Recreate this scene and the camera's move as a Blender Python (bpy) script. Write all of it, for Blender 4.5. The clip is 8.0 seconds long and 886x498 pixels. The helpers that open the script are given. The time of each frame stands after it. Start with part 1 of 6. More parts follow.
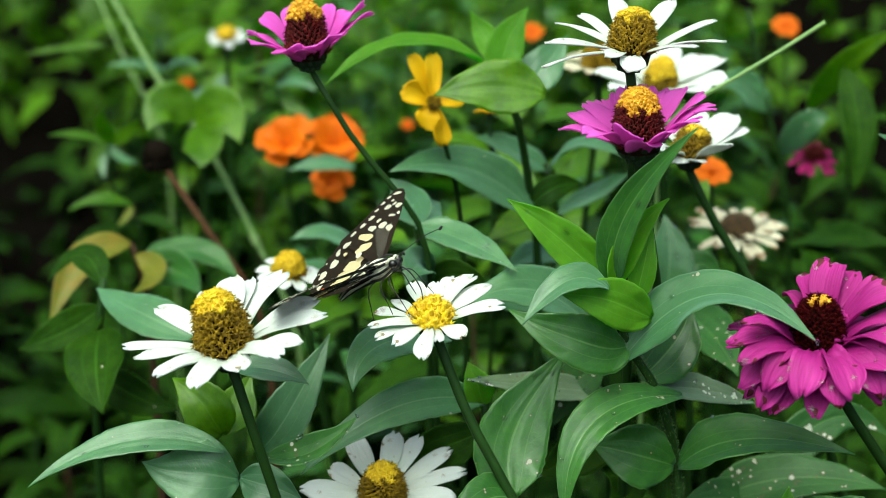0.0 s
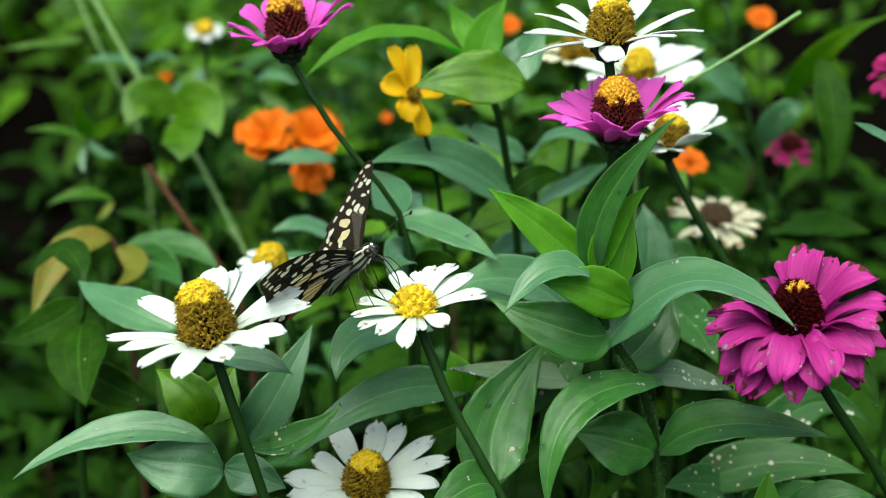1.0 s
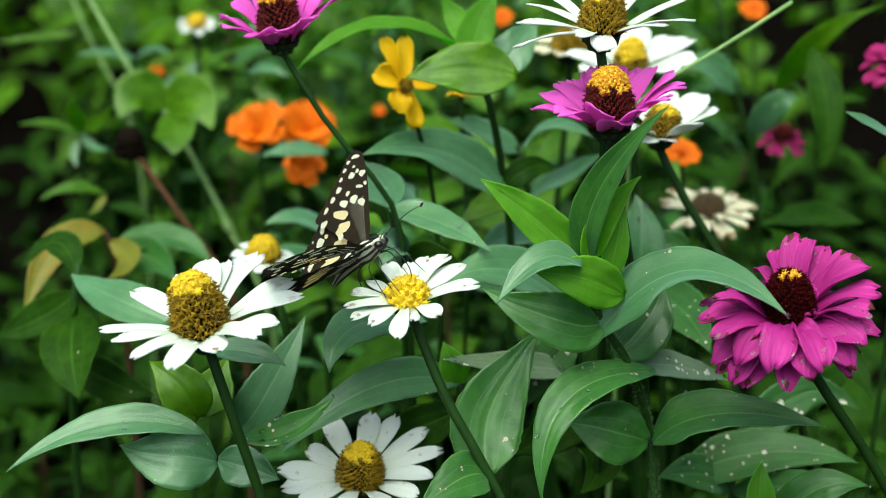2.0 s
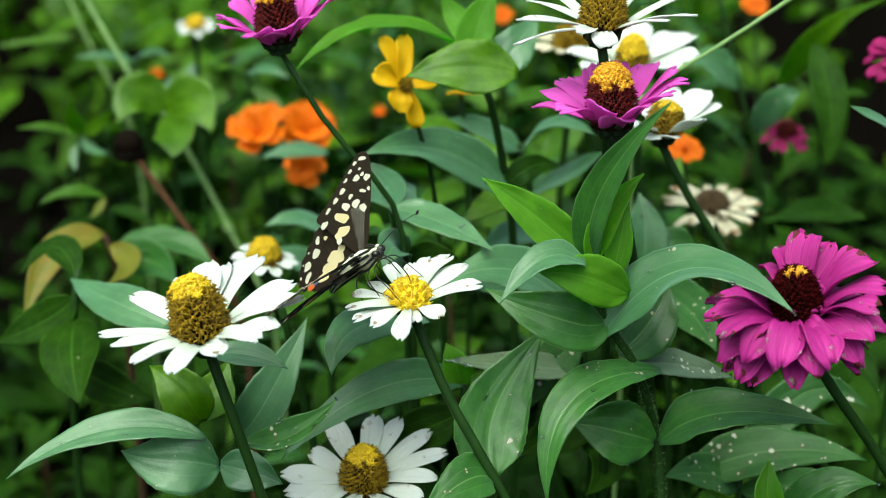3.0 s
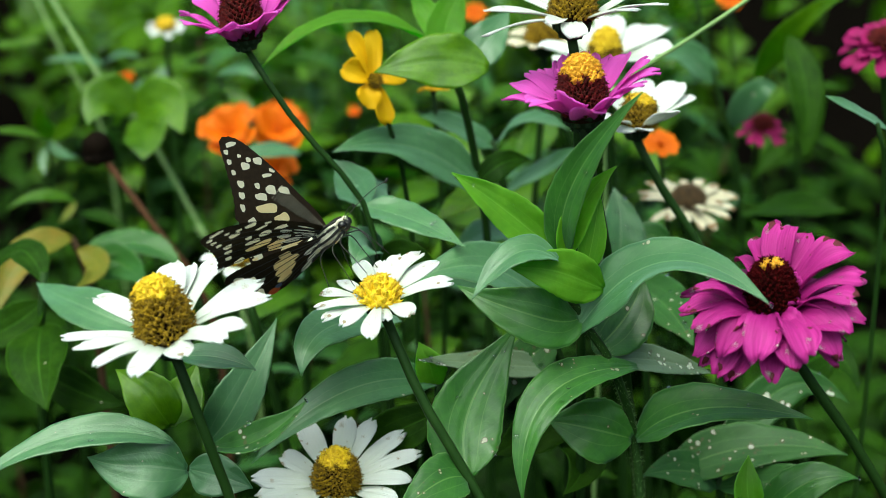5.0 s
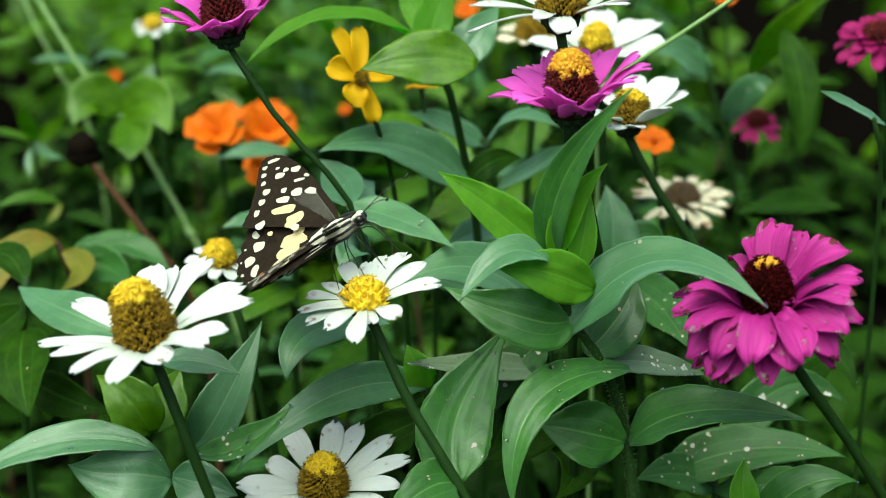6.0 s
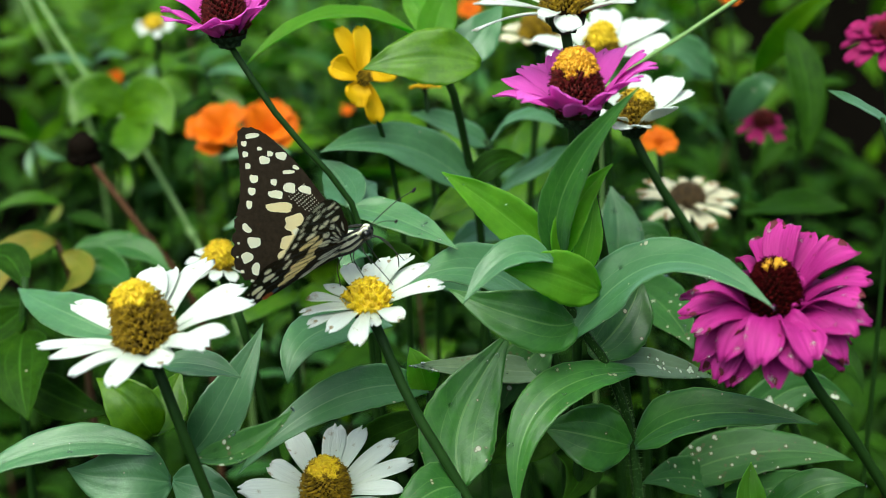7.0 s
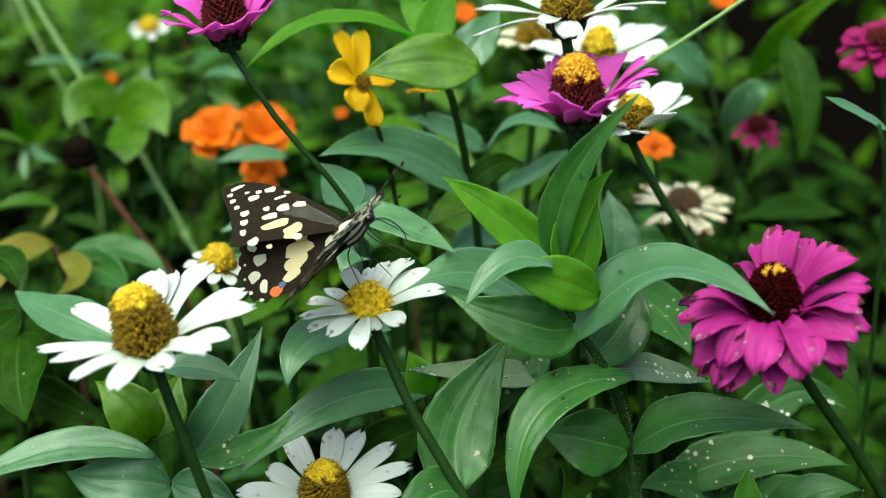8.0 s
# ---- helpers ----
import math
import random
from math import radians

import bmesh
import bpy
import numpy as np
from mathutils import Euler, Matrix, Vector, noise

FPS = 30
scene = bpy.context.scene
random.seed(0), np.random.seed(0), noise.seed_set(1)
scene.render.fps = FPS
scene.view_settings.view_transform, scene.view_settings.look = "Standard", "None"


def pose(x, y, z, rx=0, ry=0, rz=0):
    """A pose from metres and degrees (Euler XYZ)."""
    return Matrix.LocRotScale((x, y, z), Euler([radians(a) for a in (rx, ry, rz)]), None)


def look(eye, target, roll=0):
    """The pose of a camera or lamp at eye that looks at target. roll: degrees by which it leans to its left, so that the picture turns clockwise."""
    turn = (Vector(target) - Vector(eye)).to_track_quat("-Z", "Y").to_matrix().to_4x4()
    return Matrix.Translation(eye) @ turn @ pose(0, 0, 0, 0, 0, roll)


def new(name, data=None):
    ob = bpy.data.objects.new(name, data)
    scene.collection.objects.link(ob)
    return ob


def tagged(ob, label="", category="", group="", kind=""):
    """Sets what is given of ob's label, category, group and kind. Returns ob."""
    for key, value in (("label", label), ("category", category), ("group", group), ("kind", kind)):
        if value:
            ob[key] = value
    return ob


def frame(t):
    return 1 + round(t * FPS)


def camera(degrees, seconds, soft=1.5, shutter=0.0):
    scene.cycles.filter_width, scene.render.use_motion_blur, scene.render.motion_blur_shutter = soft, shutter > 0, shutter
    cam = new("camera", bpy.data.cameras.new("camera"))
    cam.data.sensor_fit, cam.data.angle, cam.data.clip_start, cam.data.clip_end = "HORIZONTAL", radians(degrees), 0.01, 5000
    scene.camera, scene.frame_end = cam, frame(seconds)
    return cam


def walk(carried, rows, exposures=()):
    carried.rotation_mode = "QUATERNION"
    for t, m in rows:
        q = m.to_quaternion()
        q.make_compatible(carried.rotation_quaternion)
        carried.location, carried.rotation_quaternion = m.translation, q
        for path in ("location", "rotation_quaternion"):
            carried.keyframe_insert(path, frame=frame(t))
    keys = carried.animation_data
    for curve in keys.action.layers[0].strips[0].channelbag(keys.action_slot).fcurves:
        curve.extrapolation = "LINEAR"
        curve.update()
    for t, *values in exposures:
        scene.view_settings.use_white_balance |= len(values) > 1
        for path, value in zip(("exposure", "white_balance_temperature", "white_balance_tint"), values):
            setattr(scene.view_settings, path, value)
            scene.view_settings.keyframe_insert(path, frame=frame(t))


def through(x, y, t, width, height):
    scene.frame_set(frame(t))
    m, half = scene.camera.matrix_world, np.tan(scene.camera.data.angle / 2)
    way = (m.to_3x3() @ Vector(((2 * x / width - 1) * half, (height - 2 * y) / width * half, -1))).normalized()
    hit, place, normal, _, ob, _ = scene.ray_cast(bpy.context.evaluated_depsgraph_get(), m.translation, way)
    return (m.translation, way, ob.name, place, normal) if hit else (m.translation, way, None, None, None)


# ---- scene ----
# ---- camera and its way ----
cam = camera(34.76, 8.0, soft=0.85, shutter=0.0)
cam.data.dof.use_dof = True
cam.data.dof.focus_distance = 0.42
cam.data.dof.aperture_fstop = 10.0
PATH = [
    (0, (0.00271, -0.39236, 0.60429), (-0.00301, -0.00190, 0.44966), 1.066),
    (0.5, (0.00390, -0.39270, 0.60305), (0.00228, -0.00189, 0.44921), 0.962),
    (1, (0.00132, -0.39590, 0.60376), (0.00245, -0.00586, 0.44798), 0.993),
    (1.5, (0.00061, -0.39797, 0.60294), (0.00305, -0.00832, 0.44620), 1.088),
    (2.8, (0.00445, -0.39257, 0.60191), (0.00687, -0.00321, 0.44445), 0.258),
    (3, (0.00217, -0.39243, 0.60092), (0.00416, -0.00292, 0.44384), 0.172),
    (3.5, (0.00000, -0.39255, 0.60000), (0.00000, -0.00313, 0.44267), 0.000),
    (4, (0.00007, -0.39230, 0.59975), (0.00159, -0.00271, 0.44286), 0.004),
    (4.5, (0.00291, -0.39008, 0.59796), (0.00840, -0.00005, 0.44224), -0.090),
    (6, (0.00938, -0.37697, 0.59306), (0.01686, 0.01273, 0.43662), -0.722),
    (6.5, (0.00989, -0.37454, 0.59250), (0.01776, 0.01546, 0.43683), -0.795),
    (7, (0.00909, -0.37235, 0.59123), (0.01592, 0.01751, 0.43515), -0.761),
    (7.5, (0.00821, -0.37193, 0.59081), (0.01524, 0.01789, 0.43463), -0.630),
    (8, (0.00561, -0.37300, 0.59235), (0.01605, 0.01699, 0.43680), -0.339),
]
walk(cam, [(t, look(eye, target, roll)) for t, eye, target, roll in PATH], exposures=((0.0, 0.74, 5950, -16.0), (8.0, 0.74, 5950, -16.0)))

# ---- sky and light: bright overcast ----
world = bpy.data.worlds.new("overcast_sky")
scene.world = world
world.use_nodes = True
sky = world.node_tree.nodes.new("ShaderNodeTexSky")
sky.sky_type, sky.sun_disc = "NISHITA", False
sky.sun_elevation, sky.sun_rotation = radians(71), radians(210)
sky.air_density, sky.dust_density, sky.ozone_density = 0.45, 7.0, 0.4
back = world.node_tree.nodes["Background"]
back.inputs["Strength"].default_value = 0.15
world.node_tree.links.new(sky.outputs["Color"], back.inputs["Color"])
sun = new("sun", bpy.data.lights.new("sun", "SUN"))
sun.data.energy, sun.data.angle, sun.data.color = 1.3, radians(60), (1.0, 0.98, 0.95)
sun.matrix_world = look((-0.5, -1.15, 3.1), (0, 0.1, 0.4))


# ---- materials ----
def material(name):
    m = bpy.data.materials.new(name)
    m.use_nodes = True
    return m, m.node_tree.nodes, m.node_tree.links, m.node_tree.nodes["Principled BSDF"]


def mix_rgb(nodes, links, fac, a, b, kind="MIX"):
    n = nodes.new("ShaderNodeMix")
    n.data_type, n.blend_type = "RGBA", kind
    for socket, value in ((n.inputs[0], fac), (n.inputs[6], a), (n.inputs[7], b)):
        if isinstance(value, bpy.types.NodeSocket):
            links.new(value, socket)
        elif isinstance(value, (int, float)):
            socket.default_value = value
        else:
            socket.default_value = (*value, 1)
    return n.outputs[2]


def maths(nodes, links, op, a, b=0.0, c=0.0):
    n = nodes.new("ShaderNodeMath")
    n.operation = op
    for socket, value in zip(n.inputs, (a, b, c)):
        if isinstance(value, bpy.types.NodeSocket):
            links.new(value, socket)
        else:
            socket.default_value = value
    return n.outputs[0]


def noise_of(nodes, links, scale, detail=3.0, vector=None, rough=0.55):
    n = nodes.new("ShaderNodeTexNoise")
    n.inputs["Scale"].default_value, n.inputs["Detail"].default_value = scale, detail
    n.inputs["Roughness"].default_value = rough
    if vector is None:
        vector = nodes.new("ShaderNodeTexCoord").outputs["Object"]
    links.new(vector, n.inputs["Vector"])
    return n.outputs[0]


def ramp(nodes, links, fac, *stops):
    n = nodes.new("ShaderNodeValToRGB")
    while len(n.color_ramp.elements) < len(stops):
        n.color_ramp.elements.new(0.5)
    for e, (at, colour) in zip(n.color_ramp.elements, stops):
        e.position = at
        e.color = (*colour, 1) if isinstance(colour, tuple) else (colour, colour, colour, 1)
    links.new(fac, n.inputs[0])
    return n.outputs[0]


def bump_of(nodes, links, height, strength, distance, bsdf):
    n = nodes.new("ShaderNodeBump")
    n.inputs["Strength"].default_value, n.inputs["Distance"].default_value = strength, distance
    links.new(height, n.inputs["Height"])
    links.new(n.outputs[0], bsdf.inputs["Normal"])


def leaf_material(name, dark, light, vein, through=0.3, gloss=0.52, shine=0.4, spots=0.0, spot_colour=(0.55, 0.5, 0.42), island=False, hair=0.0):
    m, nodes, links, bsdf = material(name)
    uv = nodes.new("ShaderNodeUVMap").outputs[0]
    sep = nodes.new("ShaderNodeSeparateXYZ")
    links.new(uv, sep.inputs[0])
    u, v = sep.outputs[0], sep.outputs[1]
    info = nodes.new("ShaderNodeNewGeometry").outputs["Random Per Island"] if island else nodes.new("ShaderNodeObjectInfo").outputs["Random"]
    big = noise_of(nodes, links, 22.0, 3.0)
    mixf = maths(nodes, links, "ADD", maths(nodes, links, "MULTIPLY", info, 0.55), maths(nodes, links, "MULTIPLY", big, 0.75))
    colour = mix_rgb(nodes, links, maths(nodes, links, "SUBTRACT", mixf, 0.15), dark, light)
    fine = noise_of(nodes, links, 900.0, 2.0)
    colour = mix_rgb(nodes, links, maths(nodes, links, "MULTIPLY", fine, 0.25), colour, light)
    mott = noise_of(nodes, links, 130.0, 4.0, rough=0.65)
    colour = mix_rgb(nodes, links, ramp(nodes, links, mott, (0.36, 0.55), (0.66, 0.0)), colour, dark)
    # midrib and the two curved side veins, then the faint net between them
    off = maths(nodes, links, "ABSOLUTE", maths(nodes, links, "SUBTRACT", u, 0.5))
    mid = maths(nodes, links, "LESS_THAN", off, 0.016)
    side = maths(nodes, links, "LESS_THAN", maths(nodes, links, "ABSOLUTE", maths(nodes, links, "SUBTRACT", off, 0.21)), 0.007)
    wave = nodes.new("ShaderNodeTexWave")
    wave.inputs["Scale"].default_value, wave.inputs["Distortion"].default_value = 1.6, 6.0
    wave.inputs["Detail"].default_value = 2.0
    comb = nodes.new("ShaderNodeCombineXYZ")
    links.new(maths(nodes, links, "SUBTRACT", maths(nodes, links, "MULTIPLY", v, 2.2), maths(nodes, links, "MULTIPLY", off, 1.3)), comb.inputs[0])
    links.new(comb.outputs[0], wave.inputs["Vector"])
    net = ramp(nodes, links, wave.outputs["Fac"], (0.90, 0.0), (1.0, 0.22))
    veins = maths(nodes, links, "MAXIMUM", maths(nodes, links, "MULTIPLY", mid, 0.45), maths(nodes, links, "MULTIPLY", side, 0.22))
    veins = maths(nodes, links, "MAXIMUM", veins, maths(nodes, links, "MULTIPLY", net, 0.25))
    colour = mix_rgb(nodes, links, veins, colour, vein)
    colour = mix_rgb(nodes, links, maths(nodes, links, "MULTIPLY", maths(nodes, links, "GREATER_THAN", off, 0.482), 0.4), colour, vein)
    # mildew flecks and small brown lesions
    if spots:
        vor = nodes.new("ShaderNodeTexVoronoi")
        vor.inputs["Scale"].default_value = 400.0
        links.new(nodes.new("ShaderNodeTexCoord").outputs["Object"], vor.inputs["Vector"])
        size = noise_of(nodes, links, 150.0, 1.0)
        fleck = maths(nodes, links, "LESS_THAN", vor.outputs["Distance"], maths(nodes, links, "MULTIPLY", maths(nodes, links, "SUBTRACT", size, 0.70 - spots), 1.5))
        rim = maths(nodes, links, "LESS_THAN", vor.outputs["Distance"], maths(nodes, links, "ADD", maths(nodes, links, "MULTIPLY", maths(nodes, links, "SUBTRACT", size, 0.70 - spots), 1.9), 0.06 if spots > 0.1 else 0.0))
        colour = mix_rgb(nodes, links, maths(nodes, links, "MULTIPLY", maths(nodes, links, "MULTIPLY", rim, maths(nodes, links, "GREATER_THAN", size, 0.70 - spots)), 0.6), colour, (0.10, 0.08, 0.03))
        colour = mix_rgb(nodes, links, maths(nodes, links, "MULTIPLY", fleck, 0.8), colour, spot_colour)
    links.new(colour, bsdf.inputs["Base Color"])
    rough = maths(nodes, links, "ADD", maths(nodes, links, "MULTIPLY", big, 0.22), gloss - 0.1)
    links.new(rough, bsdf.inputs["Roughness"])
    bsdf.inputs["Specular IOR Level"].default_value = shine
    # the short pale hairs on the blade
    bsdf.inputs["Sheen Weight"].default_value, bsdf.inputs["Sheen Roughness"].default_value = hair, 0.65
    bsdf.inputs["Sheen Tint"].default_value = (0.66, 1.0, 0.86, 1)
    bump_of(nodes, links, maths(nodes, links, "SUBTRACT", maths(nodes, links, "ADD", maths(nodes, links, "MULTIPLY", fine, 0.35), maths(nodes, links, "MULTIPLY", mott, 0.9)), maths(nodes, links, "ADD", maths(nodes, links, "MULTIPLY", net, 0.3), maths(nodes, links, "MAXIMUM", mid, maths(nodes, links, "MULTIPLY", side, 0.8)))), 0.3, 0.0009, bsdf)
    trans = nodes.new("ShaderNodeBsdfTranslucent")
    links.new(mix_rgb(nodes, links, 1.0, colour, (1.5, 2.0, 0.3), "MULTIPLY"), trans.inputs["Color"])
    shader = nodes.new("ShaderNodeMixShader")
    shader.inputs[0].default_value = through
    links.new(bsdf.outputs[0], shader.inputs[1])
    links.new(trans.outputs[0], shader.inputs[2])
    links.new(shader.outputs[0], nodes["Material Output"].inputs["Surface"])
    return m


def petal_material(name, base, tip, streak, through=0.25, blotch=0.0, blotch_colour=(0.2, 0.1, 0.05)):
    m, nodes, links, bsdf = material(name)
    uv = nodes.new("ShaderNodeUVMap").outputs[0]
    sep = nodes.new("ShaderNodeSeparateXYZ")
    links.new(uv, sep.inputs[0])
    u, v = sep.outputs[0], sep.outputs[1]
    colour = mix_rgb(nodes, links, v, base, tip)
    comb = nodes.new("ShaderNodeCombineXYZ")
    links.new(maths(nodes, links, "MULTIPLY", u, 9.0), comb.inputs[0])
    links.new(maths(nodes, links, "MULTIPLY", v, 0.8), comb.inputs[1])
    info = nodes.new("ShaderNodeObjectInfo").outputs["Random"]
    links.new(maths(nodes, links, "MULTIPLY", info, 40.0), comb.inputs[2])
    lines = noise_of(nodes, links, 2.2, 2.0, comb.outputs[0])
    colour = mix_rgb(nodes, links, ramp(nodes, links, lines, (0.35, 0.0), (0.7, 0.8)), colour, streak)
    colour = mix_rgb(nodes, links, maths(nodes, links, "MULTIPLY", info, 0.35), colour, streak)
    if blotch:
        spot = noise_of(nodes, links, 190.0, 1.5)
        edge = maths(nodes, links, "MULTIPLY", maths(nodes, links, "POWER", v, 3.0), blotch)
        colour = mix_rgb(nodes, links, maths(nodes, links, "GREATER_THAN", maths(nodes, links, "ADD", spot, edge), 0.80), colour, blotch_colour)
        vor = nodes.new("ShaderNodeTexVoronoi")
        vor.voronoi_dimensions = "2D"
        vor.inputs["Scale"].default_value = 150.0
        shift = nodes.new("ShaderNodeVectorMath")
        shift.operation = "ADD"
        links.new(nodes.new("ShaderNodeTexCoord").outputs["Object"], shift.inputs[0])
        links.new(maths(nodes, links, "MULTIPLY", info, 7.0), shift.inputs[1])
        links.new(shift.outputs[0], vor.inputs["Vector"])
        where = maths(nodes, links, "MULTIPLY", maths(nodes, links, "SUBTRACT", noise_of(nodes, links, 60.0, 1.0, comb.outputs[0]), 0.40), 1.2)
        tipward = maths(nodes, links, "POWER", v, 2.5)
        ring = maths(nodes, links, "LESS_THAN", vor.outputs["Distance"], maths(nodes, links, "MULTIPLY", where, tipward))
        core = maths(nodes, links, "LESS_THAN", vor.outputs["Distance"], maths(nodes, links, "SUBTRACT", maths(nodes, links, "MULTIPLY", where, tipward), 0.07))
        colour = mix_rgb(nodes, links, maths(nodes, links, "MULTIPLY", ring, 0.85), colour, blotch_colour)
        colour = mix_rgb(nodes, links, maths(nodes, links, "MULTIPLY", core, 0.9), colour, (0.66, 0.64, 0.58))
    links.new(colour, bsdf.inputs["Base Color"])
    bsdf.inputs["Roughness"].default_value = 0.5
    bump_of(nodes, links, lines, 0.5, 0.0009, bsdf)
    trans = nodes.new("ShaderNodeBsdfTranslucent")
    links.new(colour, trans.inputs["Color"])
    shader = nodes.new("ShaderNodeMixShader")
    shader.inputs[0].default_value = through
    links.new(bsdf.outputs[0], shader.inputs[1])
    links.new(trans.outputs[0], shader.inputs[2])
    links.new(shader.outputs[0], nodes["Material Output"].inputs["Surface"])
    return m


def plain_material(name, a, b, scale=200.0, rough=0.6, bump=0.3, depth=0.0005, island=False):
    m, nodes, links, bsdf = material(name)
    n = noise_of(nodes, links, scale, 3.0)
    fac = n
    if island:
        rnd = nodes.new("ShaderNodeNewGeometry").outputs["Random Per Island"]
        fac = maths(nodes, links, "ADD", maths(nodes, links, "MULTIPLY", rnd, 0.7), maths(nodes, links, "MULTIPLY", n, 0.3))
    links.new(mix_rgb(nodes, links, fac, a, b), bsdf.inputs["Base Color"])
    bsdf.inputs["Roughness"].default_value = rough
    bump_of(nodes, links, n, bump, depth, bsdf)
    return m


LEAF = leaf_material("leaf_green", (0.016, 0.076, 0.003), (0.080, 0.250, 0.010), (0.20, 0.35, 0.10), through=0.38, gloss=0.36, shine=0.6, spots=0.12, hair=0.14)
# Paler, bluer copy: the sky's sheen on upturned leaves is in the colour.
LEAF_PALE_SHEEN = leaf_material("leaf_pale_sheen", (0.029, 0.118, 0.018), (0.106, 0.270, 0.064), (0.22, 0.34, 0.17), through=0.3, gloss=0.40, shine=1.0, spots=0.10, hair=0.35)
LEAF_YOUNG = leaf_material("leaf_young", (0.095, 0.24, 0.008), (0.210, 0.42, 0.020), (0.25, 0.44, 0.06), through=0.55)
LEAF_SPOTTED = leaf_material("leaf_spotted", (0.016, 0.072, 0.005), (0.066, 0.190, 0.018), (0.14, 0.26, 0.07), through=0.25, spots=0.26, spot_colour=(0.62, 0.62, 0.54), hair=0.08)
LEAF_MILDEW = leaf_material("leaf_mildewed", (0.10, 0.16, 0.06), (0.24, 0.29, 0.17), (0.30, 0.34, 0.22), through=0.25, gloss=0.5, shine=0.4, spots=0.24, spot_colour=(0.74, 0.74, 0.70), hair=0.3)
# Darker copy of the leaf green, with the bed's shade in its colour.
LEAF_SHADED = leaf_material("leaf_shaded", (0.004, 0.018, 0.001), (0.040, 0.100, 0.003), (0.07, 0.18, 0.015), through=0.16, shine=0.07, spots=0.04)
# Near-black copy of the leaf green: shade between stems is put into it.
LEAF_TANGLE_SHADE = leaf_material("leaf_tangle_shade", (0.001, 0.004, 0.0004), (0.012, 0.036, 0.001), (0.05, 0.13, 0.012), through=0.08, shine=0.04, island=True)
LEAF_FAR = leaf_material("leaf_far", (0.005, 0.022, 0.001), (0.135, 0.285, 0.003), (0.10, 0.24, 0.02), through=0.22, gloss=0.40, shine=0.12, island=True)
LEAF_BED = leaf_material("leaf_bed", (0.032, 0.110, 0.001), (0.190, 0.350, 0.003), (0.15, 0.28, 0.02), through=0.45, gloss=0.36, shine=0.45, hair=0.0)
LEAF_YELLOW = leaf_material("leaf_yellowing", (0.10, 0.17, 0.008), (0.28, 0.17, 0.012), (0.26, 0.22, 0.04), spots=0.1)
STEM = plain_material("stem_green", (0.009, 0.028, 0.004), (0.026, 0.062, 0.010), 160.0, 0.5)
STEM_BROWN = plain_material("stem_brown", (0.035, 0.022, 0.012), (0.09, 0.045, 0.022), 120.0, 0.7)
STRAW = plain_material("grass_straw", (0.17, 0.30, 0.08), (0.27, 0.40, 0.13), 90.0, 0.5)
SEPAL = plain_material("sepal_green", (0.006, 0.014, 0.005), (0.022, 0.042, 0.012), 400.0, 0.7)
WHITE = petal_material("petal_white", (0.62, 0.68, 0.50), (0.84, 0.85, 0.84), (0.75, 0.77, 0.74), blotch=0.13, blotch_colour=(0.34, 0.26, 0.15))
CREAM = petal_material("petal_faded", (0.66, 0.64, 0.46), (0.80, 0.76, 0.62), (0.66, 0.58, 0.36), blotch=0.32, blotch_colour=(0.28, 0.17, 0.07))
PINK = petal_material("petal_orchid", (0.74, 0.06, 0.54), (0.90, 0.19, 0.78), (0.76, 0.10, 0.58), through=0.42)
MAGENTA = petal_material("petal_magenta", (0.26, 0.005, 0.13), (0.62, 0.045, 0.36), (0.32, 0.008, 0.17), blotch=0.24, blotch_colour=(0.13, 0.02, 0.03))
CRIMSON = petal_material("petal_crimson", (0.24, 0.004, 0.07), (0.42, 0.010, 0.16), (0.24, 0.005, 0.08))
YELLOW = petal_material("petal_yellow", (0.80, 0.42, 0.003), (0.85, 0.56, 0.006), (0.82, 0.48, 0.003))
ORANGE = petal_material("petal_orange", (0.66, 0.11, 0.0002), (0.78, 0.20, 0.0003), (0.70, 0.13, 0.0002))
GOLD = plain_material("floret_yellow", (0.55, 0.32, 0.003), (0.85, 0.62, 0.006), 900.0, 0.6, island=True)
AMBER = plain_material("floret_amber", (0.60, 0.26, 0.006), (0.85, 0.46, 0.012), 900.0, 0.6, island=True)
CHAFF = plain_material("chaff_bronze", (0.022, 0.009, 0.002), (0.42, 0.26, 0.010), 900.0, 0.6, island=True)
MAROON = plain_material("chaff_black_red", (0.0012, 0.0003, 0.0004), (0.060, 0.003, 0.004), 900.0, 0.8, island=True)
BROWN = plain_material("chaff_brown", (0.010, 0.006, 0.003), (0.15, 0.085, 0.025), 900.0, 0.8, island=True)
CORE = plain_material("disc_core", (0.006, 0.003, 0.001), (0.020, 0.009, 0.003), 900.0, 0.9)
CHAFF_RED = plain_material("chaff_maroon", (0.012, 0.002, 0.002), (0.150, 0.010, 0.008), 900.0, 0.6, island=True)
STEM_RUST = plain_material("stem_rust", (0.05, 0.018, 0.004), (0.10, 0.036, 0.006), 120.0, 0.9)
DEAD = plain_material("dead_brown", (0.002, 0.0015, 0.001), (0.008, 0.005, 0.003), 700.0, 0.8, island=True)
# Far darker than soil: the shade under the plants is in this colour.
SOIL = plain_material("soil_shade_black", (0.0015, 0.0012, 0.001), (0.005, 0.004, 0.003), 30.0, 1.0, 0.8, 0.01)
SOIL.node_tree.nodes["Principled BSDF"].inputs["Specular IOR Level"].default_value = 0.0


for m in (ORANGE, YELLOW, MAGENTA, PINK, CRIMSON):
    m.node_tree.nodes["Principled BSDF"].inputs["Specular IOR Level"].default_value = 0.2
for m in (DEAD, CORE, CHAFF_RED, MAROON, SEPAL, STEM, STEM_BROWN, CHAFF):
    m.node_tree.nodes["Principled BSDF"].inputs["Specular IOR Level"].default_value = 0.03 if m in (DEAD, MAROON, CORE) else 0.15


